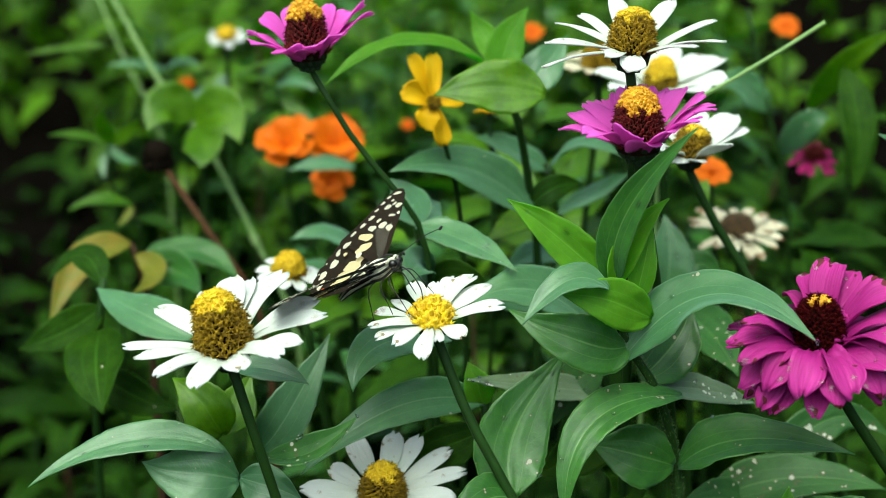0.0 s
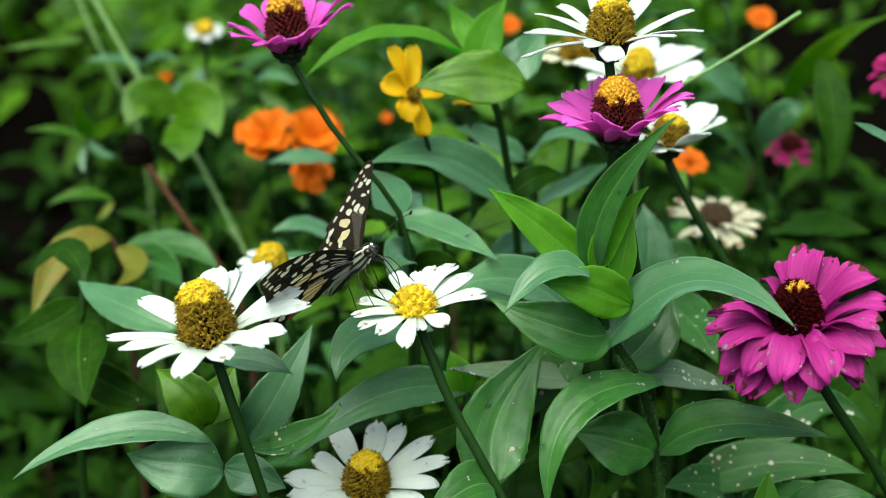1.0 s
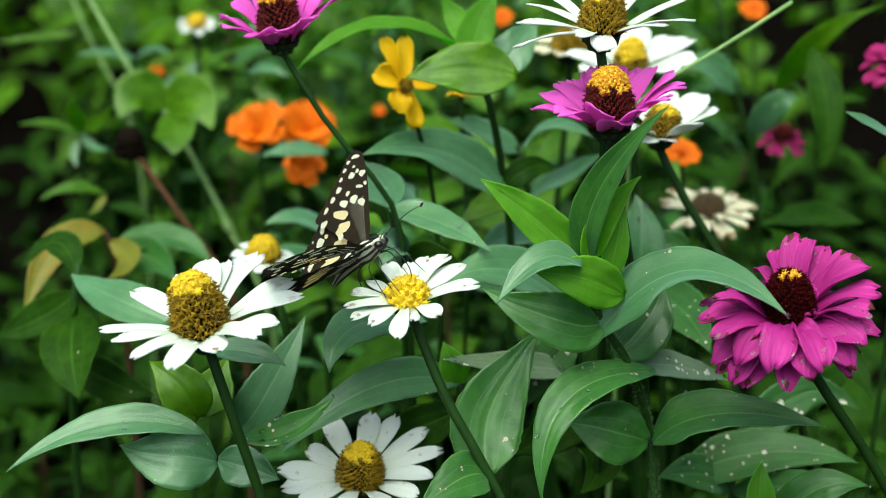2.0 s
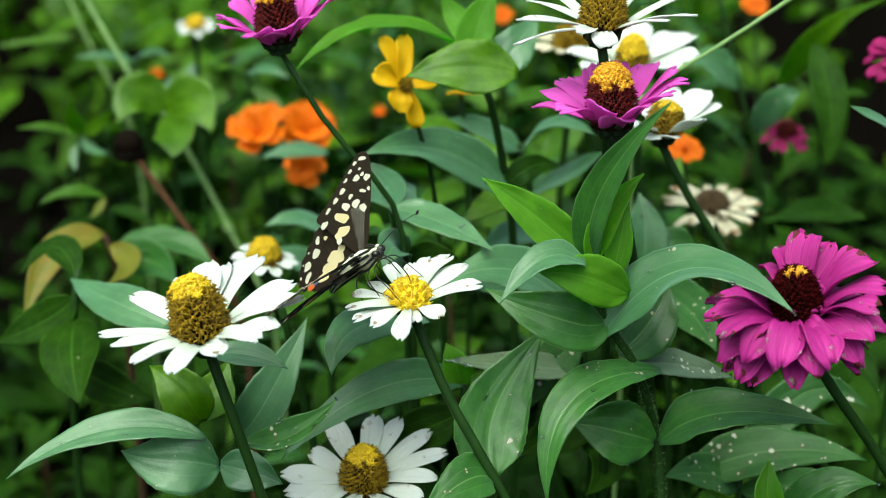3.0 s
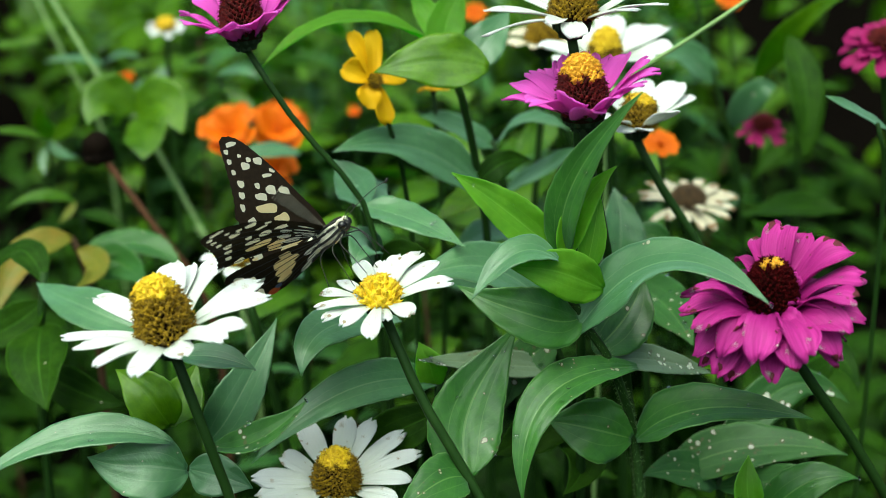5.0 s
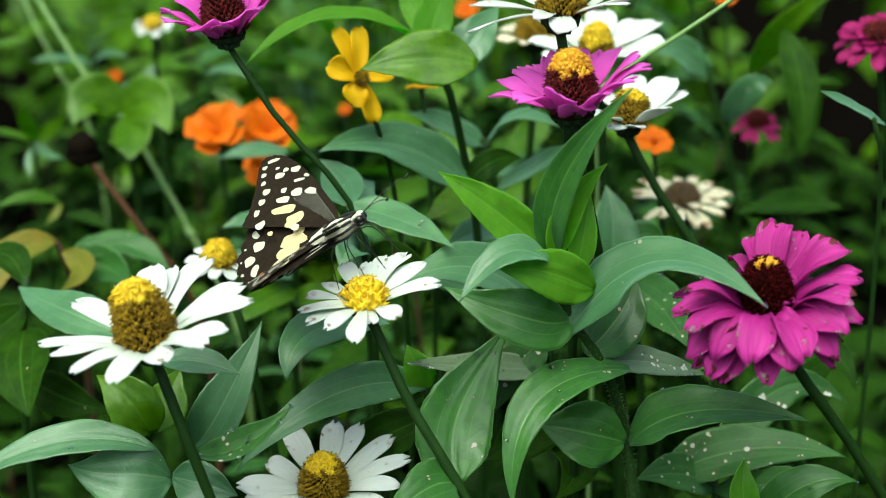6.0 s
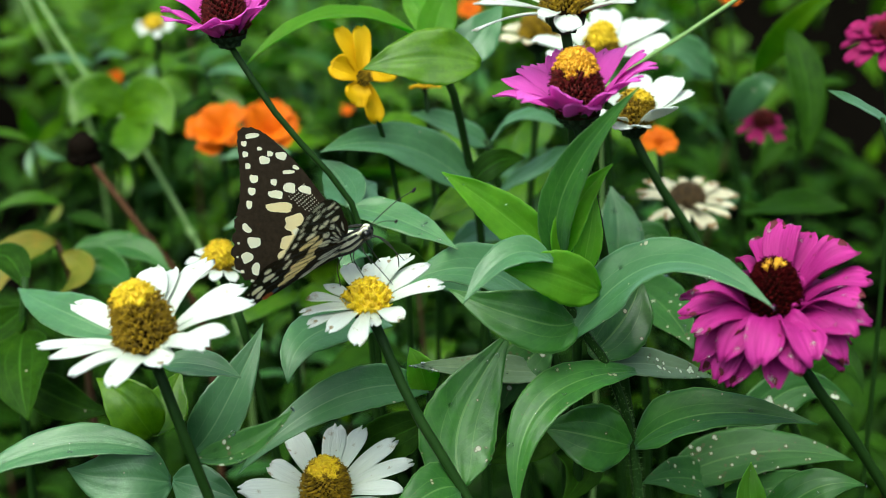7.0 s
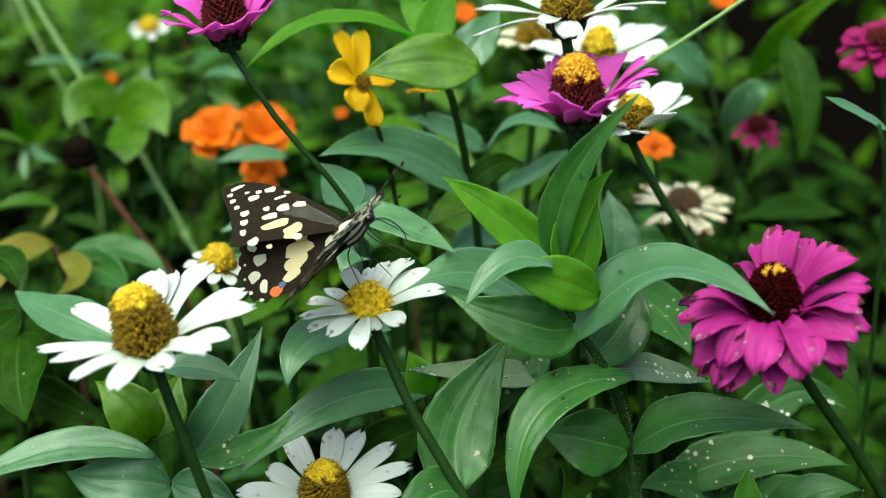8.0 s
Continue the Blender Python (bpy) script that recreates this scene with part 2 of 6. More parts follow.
# ---- building helpers ----
def mesh_of(name, bm, mat, smooth=True):
    me = bpy.data.meshes.new(name)
    bm.normal_update()
    bm.to_mesh(me)
    bm.free()
    for p in me.polygons:
        p.use_smooth = smooth
    me.materials.append(mat)
    return me


def part(name, data, mat, parent, label="", m=None):
    if isinstance(data, bmesh.types.BMesh):
        data = mesh_of(name, data, mat)
    ob = new(name, data)
    ob.parent = parent
    if m is not None:
        ob.matrix_basis = m
    return tagged(ob, label)


def thing(name, place, label, category, group=""):
    ob = new(name)
    ob.empty_display_size = 0.01
    ob.location = place
    return tagged(ob, label, category, group)


def spline(points, n):
    """n + 1 places along a smooth curve through the given ones, evenly by length."""
    pts = [Vector(p) for p in points]
    if len(pts) == 2:
        pts.insert(1, (pts[0] + pts[1]) / 2)
    ext = [2 * pts[0] - pts[1], *pts, 2 * pts[-1] - pts[-2]]
    knots = [0.0]
    for p, q in zip(ext, ext[1:]):
        knots.append(knots[-1] + max((q - p).length, 1e-9) ** 0.5)
    lengths = [0.0]
    for p, q in zip(pts, pts[1:]):
        lengths.append(lengths[-1] + (q - p).length)
    out, k = [], 0
    for i in range(n + 1):
        want = lengths[-1] * i / n
        while k < len(pts) - 2 and want > lengths[k + 1]:
            k += 1
        f = (want - lengths[k]) / max(lengths[k + 1] - lengths[k], 1e-9)
        t0, t1, t2, t3 = knots[k:k + 4]
        t = t1 + (t2 - t1) * f
        p0, p1, p2, p3 = ext[k:k + 4]
        a1 = p0 * ((t1 - t) / (t1 - t0)) + p1 * ((t - t0) / (t1 - t0))
        a2 = p1 * ((t2 - t) / (t2 - t1)) + p2 * ((t - t1) / (t2 - t1))
        a3 = p2 * ((t3 - t) / (t3 - t2)) + p3 * ((t - t2) / (t3 - t2))
        b1 = a1 * ((t2 - t) / (t2 - t0)) + a2 * ((t - t0) / (t2 - t0))
        b2 = a2 * ((t3 - t) / (t3 - t1)) + a3 * ((t - t1) / (t3 - t1))
        out.append(b1 * ((t2 - t) / (t2 - t1)) + b2 * ((t - t1) / (t2 - t1)))
    return out


def tube(bm, points, r0, r1, n=18, sides=8, rough=0.0):
    path = spline(points, n)
    rings = []
    side = Vector((1, 0.1, 0.05))
    for i, p in enumerate(path):
        d = (path[min(i + 1, n)] - path[max(i - 1, 0)]).normalized()
        x = (side - d * side.dot(d)).normalized()
        y = d.cross(x)
        r = r0 + (r1 - r0) * i / n
        rings.append([bm.verts.new(p + (x * math.cos(a) + y * math.sin(a)) * r * (1 + rough * math.sin(7 * i + 3 * a)))
                      for a in (2 * math.pi * k / sides for k in range(sides))])
    for a, b in zip(rings, rings[1:]):
        for k in range(sides):
            bm.faces.new((a[k], a[(k + 1) % sides], b[(k + 1) % sides], b[k]))
    bm.faces.new(reversed(rings[0]))
    bm.faces.new(rings[-1])
    return bm


def sheet(bm, grid, thick, closed=True):
    """A thin solid skin from a grid of (place, u, v): rows along, columns across."""
    uv = bm.loops.layers.uv.verify()
    rows, cols = len(grid), len(grid[0])
    normals = []
    for i in range(rows):
        row = []
        for j in range(cols):
            a = grid[min(i + 1, rows - 1)][j][0] - grid[max(i - 1, 0)][j][0]
            b = grid[i][min(j + 1, cols - 1)][0] - grid[i][max(j - 1, 0)][0]
            n = b.cross(a)
            row.append(n.normalized() if n.length > 1e-12 else Vector((0, 0, 1)))
        normals.append(row)
    top = [[bm.verts.new(g[0]) for g in row] for row in grid]
    low = [[bm.verts.new(g[0] - n * thick) for g, n in zip(row, ns)] for row, ns in zip(grid, normals)]

    def face(vs, coords):
        f = bm.faces.new(vs)
        for loop, c in zip(f.loops, coords):
            loop[uv].uv = c

    for i in range(rows - 1):
        for j in range(cols - 1):
            ids = ((i, j), (i, j + 1), (i + 1, j + 1), (i + 1, j))
            cs = [grid[a][b][1:] for a, b in ids]
            face([top[a][b] for a, b in ids], cs)
            face([low[a][b] for a, b in reversed(ids)], cs[::-1])
    rim = [(0, j) for j in range(cols)] + [(i, cols - 1) for i in range(1, rows)]
    rim += [(rows - 1, j) for j in range(cols - 2, -1, -1)] + [(i, 0) for i in range(rows - 2, 0, -1)]
    for (a, b), (c, d) in zip(rim, rim[1:] + rim[:1]):
        cs = [grid[a][b][1:], grid[a][b][1:], grid[c][d][1:], grid[c][d][1:]]
        face([top[a][b], low[a][b], low[c][d], top[c][d]], cs)
    return bm


def leaf_bm(a, mid, tip, width, facing=(0, -0.5, 0.85), fold=0.25, twist=0.0, seed=0, widest=0.38, rows=22, cols=14, curl=0.0):
    """An ovate, pointed leaf with sunken curved veins, from its base through its middle to its tip."""
    rnd = random.Random(seed)
    a, mid, tip = Vector(a), Vector(mid), Vector(tip)
    ctrl = 2 * mid - (a + tip) / 2
    grid = []
    ph = rnd.uniform(0, 6.3)
    p, q = widest * 1.9, (1 - widest) * 1.9
    top = (widest ** p) * ((1 - widest) ** q)
    bend = rnd.uniform(-0.04, 0.04) * width
    for i in range(rows + 1):
        s = i / rows
        c = (1 - s) ** 2 * a + 2 * s * (1 - s) * ctrl + s * s * tip
        d = (2 * (1 - s) * (ctrl - a) + 2 * s * (tip - ctrl)).normalized()
        n = Vector(facing)
        n = (n - d * n.dot(d)).normalized()
        side = d.cross(n)
        ang = twist * (s - 0.4)
        n, side = n * math.cos(ang) + side * math.sin(ang), side * math.cos(ang) - n * math.sin(ang)
        half = 0.5 * width * max((s ** p) * ((1 - s) ** q) / top, 0.16 * (1 - s) if s < 0.5 else 0.004)
        row = []
        for j in range(cols + 1):
            u = j / cols * 2 - 1
            lift = fold * half * (abs(u) ** 1.5) - curl * half * u * u * u * u
            vein = -0.022 * width * (math.exp(-(u / 0.11) ** 2) + 0.6 * math.exp(-((abs(u) - 0.44) / 0.10) ** 2)) * min(1, 3 * (1 - s))
            ripple = 0.09 * half * math.sin(9 * s + ph + 2.2 * u) * abs(u) + 0.045 * half * math.sin(23 * s + 5 * u + ph) * u * u
            edge = 1 + 0.02 * math.sin(61 * s + ph + 2 * u) * abs(u)
            row.append((c + side * (u * half * edge + bend * math.sin(6 * s + ph)) + n * (lift + vein + ripple), j / cols, s))
        grid.append(row)
    bm = bmesh.new()
    return sheet(bm, grid, 0.0003)


def petal_bm(inner, outer, width, rise, droop, notch=0.1, cup=0.2, seed=0, rows=9, cols=6, wavy=0.05):
    """One ray petal along +x: narrow at its base, broad and blunt at its end."""
    rnd = random.Random(seed)
    grid = []
    ph = rnd.uniform(0, 6)
    for i in range(rows + 1):
        s = i / rows
        half = 0.5 * width * (0.30 + 0.70 * math.sin(min(1.0, s / 0.68) * math.pi / 2)) * (math.sqrt(max(0.0, 1 - ((s - 0.72) / 0.30) ** 2)) if s > 0.72 else 1)
        half = max(half, 0.28 * width * 0.5)
        row = []
        for j in range(cols + 1):
            u = j / cols * 2 - 1
            x = inner + (outer - inner) * (s - (notch * max(0, 1 - abs(u) * 2.2) * 0.35 + 0.03 * math.sin(5 * u + ph)) * max(0, s - 0.6) / 0.4)
            length = outer - inner
            z = rise * length * s - droop * length * s * s + cup * half * u * u
            z += wavy * width * math.sin(6 * s + ph) * u - 0.03 * width * math.cos(9.0 * u) * (1 - s * 0.5)
            row.append((Vector((x, u * half, z)), j / cols, s))
        grid.append(row)
    bm = bmesh.new()
    return sheet(bm, grid, 0.00035)


def cone_spike(bm, p, d, length, radius, sides=4, blunt=0.35):
    x = d.orthogonal().normalized()
    y = d.cross(x)
    low = [bm.verts.new(p + (x * math.cos(a) + y * math.sin(a)) * radius) for a in (2 * math.pi * k / sides for k in range(sides))]
    high = [bm.verts.new(p + d * length + (x * math.cos(a) + y * math.sin(a)) * radius * blunt) for a in (2 * math.pi * k / sides for k in range(sides))]
    for k in range(sides):
        bm.faces.new((low[k], low[(k + 1) % sides], high[(k + 1) % sides], high[k]))
    bm.faces.new(high)


def dome(r, h, f, power=2.0):
    """Radius and height on a flower's cone, f from its rim (0) to its top (1)."""
    return r * (1.0 - 0.30 * f) * max(0.0, 1 - f ** (power * 2)) ** 0.5, h * (1 - (1 - f) ** 1.15)


def disc_parts(flower, m, r, h, chaff, gold, gold_from=0.62, n=230, star=0.0016, seed=1, power=2.2):
    """The bristly cone: scales below, open yellow florets above."""
    rnd = random.Random(seed)
    core = bmesh.new()
    rings = []
    for i in range(9):
        rr, z = dome(r * 0.93, h * 0.95, i / 8, power)
        rings.append([core.verts.new((max(rr, 0.0002) * math.cos(a), max(rr, 0.0002) * math.sin(a), z)) for a in (2 * math.pi * k / 16 for k in range(16))])
    for a, b in zip(rings, rings[1:]):
        for k in range(16):
            core.faces.new((a[k], a[(k + 1) % 16], b[(k + 1) % 16], b[k]))
    scales, florets = bmesh.new(), bmesh.new()
    for i in range(n):
        f = (i + 0.5) / n
        a = i * 2.39996
        if f < 0.07:
            continue
        rr, z = dome(r, h, f, power)
        out = Vector((math.cos(a), math.sin(a), 0))
        r2, z2 = dome(r, h, min(1, f + 0.03), power)
        slope = Vector((out.x * (r2 - rr), out.y * (r2 - rr), z2 - z)).normalized()
        nrm = (slope.cross(Vector((-out.y, out.x, 0)))).normalized()
        if nrm.dot(out + Vector((0, 0, 0.5))) < 0:
            nrm = -nrm
        d = (nrm + Vector((0, 0, 0.7)) + Vector((rnd.uniform(-.25, .25), rnd.uniform(-.25, .25), rnd.uniform(-.2, .2)))).normalized()
        p = out * rr * 0.95 + Vector((0, 0, z * 0.96))
        size = star * rnd.uniform(0.8, 1.25)
        if f > gold_from + rnd.uniform(-0.09, 0.09):
            cone_spike(florets, p, d, size * 1.1, size * 0.42, 5, 0.9)
            tip = p + d * size * 1.0
            x = d.orthogonal().normalized()
            y = d.cross(x)
            for k in range(5):
                b = 2 * math.pi * k / 5 + i
                cone_spike(florets, tip, (d * 0.35 + x * math.cos(b) + y * math.sin(b)).normalized(), size * 0.75, size * 0.22, 3, 0.25)
        else:
            cone_spike(scales, p, d, size * 1.1, size * 0.36, 4, 0.8)
            tip = p + d * size * 0.9
            x = d.orthogonal().normalized()
            y = d.cross(x)
            for k in range(4):
                b = 2 * math.pi * k / 4 + i
                cone_spike(scales, tip, (d * 0.7 + x * math.cos(b) + y * math.sin(b)).normalized(), size * 0.85, size * 0.15, 3, 0.2)
    disc = part("disc", core, gold if chaff is gold else CORE, flower, m=m)
    tagged(part("chaff", scales, chaff, disc), kind="stuff")
    tagged(part("floret_crown", florets, gold, disc, "open yellow florets"), kind="stuff")


def sepals_bm(r, depth, seed=0):
    """The green cup of overlapping scales under a flower."""
    bm = bmesh.new()
    prof = [(0.16, -1.0), (0.45, -0.82), (0.82, -0.5), (1.0, -0.15), (0.97, 0.0)]
    rings = [[bm.verts.new((r * a * math.cos(t) * (1 + 0.05 * math.sin(8 * t)), r * a * math.sin(t) * (1 + 0.05 * math.sin(8 * t)), depth * b)) for t in (2 * math.pi * k / 24 for k in range(24))] for a, b in prof]
    for a, b in zip(rings, rings[1:]):
        for k in range(24):
            bm.faces.new((a[k], a[(k + 1) % 24], b[(k + 1) % 24], b[k]))
    bm.faces.new(reversed(rings[0]))
    bm.faces.new(rings[-1])
    return bm


def bracts(cup, r, depth):
    """The blunt scales that overlap on the cup, one by one."""
    for row, (a, b) in enumerate(((0.44, -0.8), (0.77, -0.45))):
        bm = bmesh.new()
        cone_spike(bm, Vector((r * a, 0, depth * b)), Vector((0.45, 0, 0.8)).normalized(), depth * 0.30, r * 0.20, 4, 0.45)
        me = mesh_of("sepal", bm, SEPAL)
        for k in range(11):
            part("sepal", me, SEPAL, cup, m=Matrix.Rotation(2 * math.pi * (k + 0.5 * row) / 11, 4, "Z"))


def frame_on(centre, axis, turn=0.0):
    z = Vector(axis).normalized()
    x = Vector((1, 0, 0)) - z * z.x
    x.normalize()
    y = z.cross(x)
    return Matrix.Translation(centre) @ Matrix((x, y, z)).transposed().to_4x4() @ Matrix.Rotation(turn, 4, "Z")


def zinnia(centre, axis, radius, stem, label, petals, rows=((14, 1.0, 0.15, 0.25),), disc=(0.22, 0.4), chaff=None, gold=None,
           gold_from=0.62, wide=0.30, seed=1, stem_r=(0.0017, 0.0015), group="", cup=0.2, florets=230, star=0.0016, notch=0.12, wavy=0.05, bottom=True, loose=0.10, lean=0.16, stem_mat=None, power=2.2, ragged=0.92, rays=(), sag=0.25, cupped=False, slim=1.0):
    """rows: count, length, rise and droop of each ring of petals, from the lowest up; or rays, petal by petal: its direction in degrees, reach, height of its tip and width in millimetres."""
    rnd = random.Random(seed)
    points = [Vector(p) for p in stem]
    foot = points[0]
    if bottom:
        # down to the soil in one easy bend
        d = (points[0] - points[1]).normalized()
        p = points[0]
        ctrl = p + d * min(lean, 0.6 * p.z)
        base = Vector((ctrl.x, ctrl.y + 0.01, 0.0))
        points = [base, *[(1 - f) ** 2 * base + 2 * f * (1 - f) * ctrl + f * f * p for f in (0.2, 0.4, 0.6, 0.8)], *points]
        foot = base
    flower = thing("zinnia", foot, label, "flower", group)
    away = Matrix.Translation(-foot)
    m = away @ frame_on(centre, axis, 0.0 if rays else rnd.uniform(0, 6))
    rd, hd = radius * disc[0], radius * disc[1]
    points.append(Vector(centre) - Vector(axis).normalized() * rd * 0.45)
    stem_bm = tube(bmesh.new(), [p - foot for p in points], stem_r[0], stem_r[1], 40, 10, 0.02)
    part("stem", stem_bm, stem_mat or STEM, flower)
    steep = bool(rows) and rows[0][2] > 0.8 or cupped
    rc = rd * 0.92
    cup_ob = part("sepal_cup", sepals_bm(rc, rd * 0.95, seed), SEPAL, flower, "dark green scaly cup", m=m @ Matrix.Translation((0, 0, 0.0006 + (0.18 * rd if steep else 0.0))))
    bracts(cup_ob, rc, rd * 0.95)
    for r, (count, length, rise, droop) in enumerate(rows):
        kinds = [mesh_of("petal", petal_bm(rd * 0.75, radius * length * rnd.uniform(ragged, 1.04), radius * wide * rnd.uniform(0.88, 1.1), rise + rnd.uniform(-.05, .05), droop + rnd.uniform(-.06, .06), notch, cup * rnd.uniform(0.6, 1.4), seed * 9 + r * 31 + k, wavy=wavy), petals) for k in range(4)]
        for k in range(count):
            a = 2 * math.pi * (k + 0.5 * r + rnd.uniform(-0.16, 0.16)) / count
            tilt = rnd.uniform(-loose, loose)
            part("petal", kinds[rnd.randrange(4)], petals, flower, m=m @ Matrix.Translation((0, 0, 0.0005 + 0.0012 * r + 0.0005 * (k % 2))) @ Matrix.Rotation(a, 4, "Z") @ Matrix.Rotation(-tilt, 4, "Y") @ Matrix.Rotation(rnd.uniform(-.16, .16), 4, "X"))
    for k, (angle, reach, height, broad) in enumerate(rays):
        inner = rd * 0.75
        reach, height, broad = reach * 1e-3, height * 1e-3, broad * 1e-3
        droop = sag * rnd.uniform(0.5, 1.5)
        bm = petal_bm(inner, reach, broad * (1.3 if cupped else 1.04) * slim, height / (reach - inner) + droop, droop, notch * rnd.uniform(0.3, 1.6), cup * rnd.uniform(-0.4, 1.4), seed * 9 + k, rows=11, cols=8, wavy=wavy)
        part("petal", bm, petals, flower, m=m @ Matrix.Translation((0, 0, 0.0004 + 0.0005 * (k % 3))) @ Matrix.Rotation(radians(angle), 4, "Z") @ Matrix.Rotation(rnd.uniform(-.2, .2), 4, "X"))
    disc_parts(flower, m, rd, hd, chaff or CHAFF, gold or GOLD, gold_from, florets, star, seed, power)
    return flower


EYEWARD = (0, -0.85, 0.5)


def leaves(plant, foot, rows):
    """Leaves on a plant: base, middle, tip, width, facing, fold, material."""
    for k, (a, b, c, w, facing, fold, mat) in enumerate(rows):
        o = Vector(foot)
        part("leaf", leaf_bm(Vector(a) - o, Vector(b) - o, Vector(c) - o, w, facing, fold, seed=k + int(abs(a[0]) * 1e4)), mat, plant)


# ---- ground ----
gb = bmesh.new()
N = 60
for i in range(N + 1):
    for j in range(N + 1):
        x, y = (i / N - 0.5), (j / N - 0.5)
        x, y = math.copysign(abs(2 * x) ** 3, x) * 40, math.copysign(abs(2 * y) ** 3, y) * 40 + 0.5
        gb.verts.new((x, y, 0.012 * noise.noise((x * 9, y * 9, 0)) + 0.006 * noise.noise((x * 40, y * 40, 3)) - 0.01))
gb.verts.ensure_lookup_table()
for i in range(N):
    for j in range(N):
        k = i * (N + 1) + j
        gb.faces.new((gb.verts[k], gb.verts[k + N + 1], gb.verts[k + N + 2], gb.verts[k + 1]))
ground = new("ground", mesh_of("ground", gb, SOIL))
tagged(ground, "garden soil under the plants, near-black to stand for their shade", "ground", kind="structure")

# ---- the flowers ----
zinnia((-0.0634, -0.0305, 0.4284), (-0.17, -0.13, 1), 0.0292, [(-0.0479, -0.0356, 0.3756), (-0.0556, -0.0351, 0.4035)], "white zinnia with a tall bronze and yellow cone, insect-spotted petals", WHITE,
       (), rays=((-178, 28.8, 5.0, 5.2), (-160, 24.8, 5.0, 4.8), (-127, 24.8, 5.0, 5.9), (-99, 26.2, 5.0, 6.4), (-66, 18.8, 2.6, 6.8), (-41, 25.5, 5.0, 6.5), (-22, 25.7, 5.0, 5.3), (8, 29.6, 5.0, 4.8), (26, 28.7, 5.0, 5.5), (66, 34.8, 5.0, 7.8), (82, 28.9, 5.0, 6.5), (90, 23.2, 9.2, 7.4), (116, 21.5, 8.1, 5.7), (140, 29.5, 5.0, 5.8)),
       slim=1.14, disc=(0.245, 0.60), gold_from=0.80, seed=3, wide=0.27, loose=0.24, wavy=0.08, group="white zinnias", florets=290, star=0.0019)
zinnia((-0.0054, -0.0087, 0.4288), (-0.10, -0.20, 1), 0.0202, [(0.0197, -0.0239, 0.3780), (0.0061, -0.0176, 0.4015)], "small white zinnia with a flat yellow centre, visited by the butterfly", WHITE,
       (), rays=((7, 21.3, 2.8, 4.7), (35, 21.3, 3.0, 5.5), (52, 20.9, 3.0, 5.2), (71, 19.3, 3.0, 5.5), (89, 15.4, 3.0, 4.8), (112, 16.4, 3.0, 4.8), (150, 14.6, 3.0, 3.7), (178, 17.2, 3.0, 4.0), (-158, 19.4, 3.0, 4.6), (-143, 20.0, 3.0, 3.9), (-125, 18.9, 3.0, 4.2), (-96, 23.8, 3.0, 4.8), (-83, 12.9, 1.7, 4.2), (-55, 16.9, 3.0, 5.2)),
       slim=1.12, disc=(0.29, 0.28), gold_from=0.1, chaff=GOLD, seed=5, wide=0.33, loose=0.16, notch=0.25, wavy=0.08, group="white zinnias", florets=42, star=0.0020)
zinnia((-0.0211, 0.0016, 0.3610), (0.05, -0.42, 1), 0.0265, [(-0.0173, -0.0000, 0.3382), (-0.0191, 0.0010, 0.3461)], "white zinnia with a domed bronze cone and browned petals", WHITE,
       (), rays=((117, 23.9, 5.0, 8.6), (83, 22.9, 5.0, 8.3), (61, 24.2, 5.0, 7.1), (38, 27.4, 5.0, 7.5), (17, 27.6, 5.0, 7.0), (-7, 23.4, 5.0, 6.6), (-23, 20.9, 5.0, 6.5), (157, 18.9, 5.0, 7.8), (-176, 25.9, 5.0, 8.4), (-160, 25.8, 5.0, 8.0), (-140, 23.8, 5.0, 7.9), (-100, 23.1, 11.9, 7.7), (-70, 22.5, 13.0, 7.0)),
       slim=0.86, disc=(0.26, 0.56), gold_from=0.86, seed=7, wide=0.30, loose=0.15, group="white zinnias", florets=330, star=0.0015)
zinnia((0.0513, 0.0215, 0.5038), (0.06, 0.10, 1), 0.0275, [(0.0541, 0.0210, 0.4703), (0.0530, 0.0209, 0.4915)], "white zinnia with narrow drooping petals and a yellow cone", WHITE,
       (), rays=((-163, 27.1, -4.9, 4.7), (-146, 31.9, 3.0, 4.2), (142, 27.2, 4.3, 4.6), (121, 26.4, 7.7, 5.0), (105, 23.7, 13.9, 6.8), (59, 23.9, 13.6, 5.7), (14, 25.1, 11.3, 5.2), (-15, 26.8, 6.1, 5.4), (-44, 23.5, 4.7, 4.6), (-92, 14.7, -3.2, 7.6), (-119, 17.0, -0.2, 4.9)),
       disc=(0.235, 0.46), gold_from=0.80, seed=9, wide=0.27, group="white zinnias", florets=330, star=0.0015)
zinnia((0.0538, 0.0074, 0.4794), (-0.07, -0.05, 1), 0.0236, [(0.0599, 0.0151, 0.4504), (0.0559, 0.0108, 0.4664)], "orchid pink zinnia with cupped petals and a red and orange cone", PINK,
       (), rays=((172, 22.9, 5.1, 5.0), (154, 21.8, 7.3, 5.4), (131, 21.7, 7.7, 5.9), (113, 21.4, 8.5, 5.6), (-141, 21.4, 8.4, 5.8), (-117, 14.3, 9.1, 7.4), (-88, 11.8, 5.4, 8.2), (-57, 15.0, 8.0, 7.5), (-39, 20.2, 10.9, 4.9), (0, 22.0, 11.3, 5.4), (4, 19.8, 13.8, 5.4), (38, 19.5, 12.1, 5.8), (58, 20.1, 11.3, 5.2), (74, 19.8, 11.7, 5.2), (94, 20.1, 11.1, 5.2), (106, 20.9, 9.6, 5.2)), cupped=True, sag=0.45,
       disc=(0.30, 0.74), chaff=CHAFF_RED, gold=AMBER, gold_from=0.68, seed=11, wide=0.31, loose=0.16, notch=0.3, wavy=0.11, group="pink zinnias", florets=380, star=0.0014)
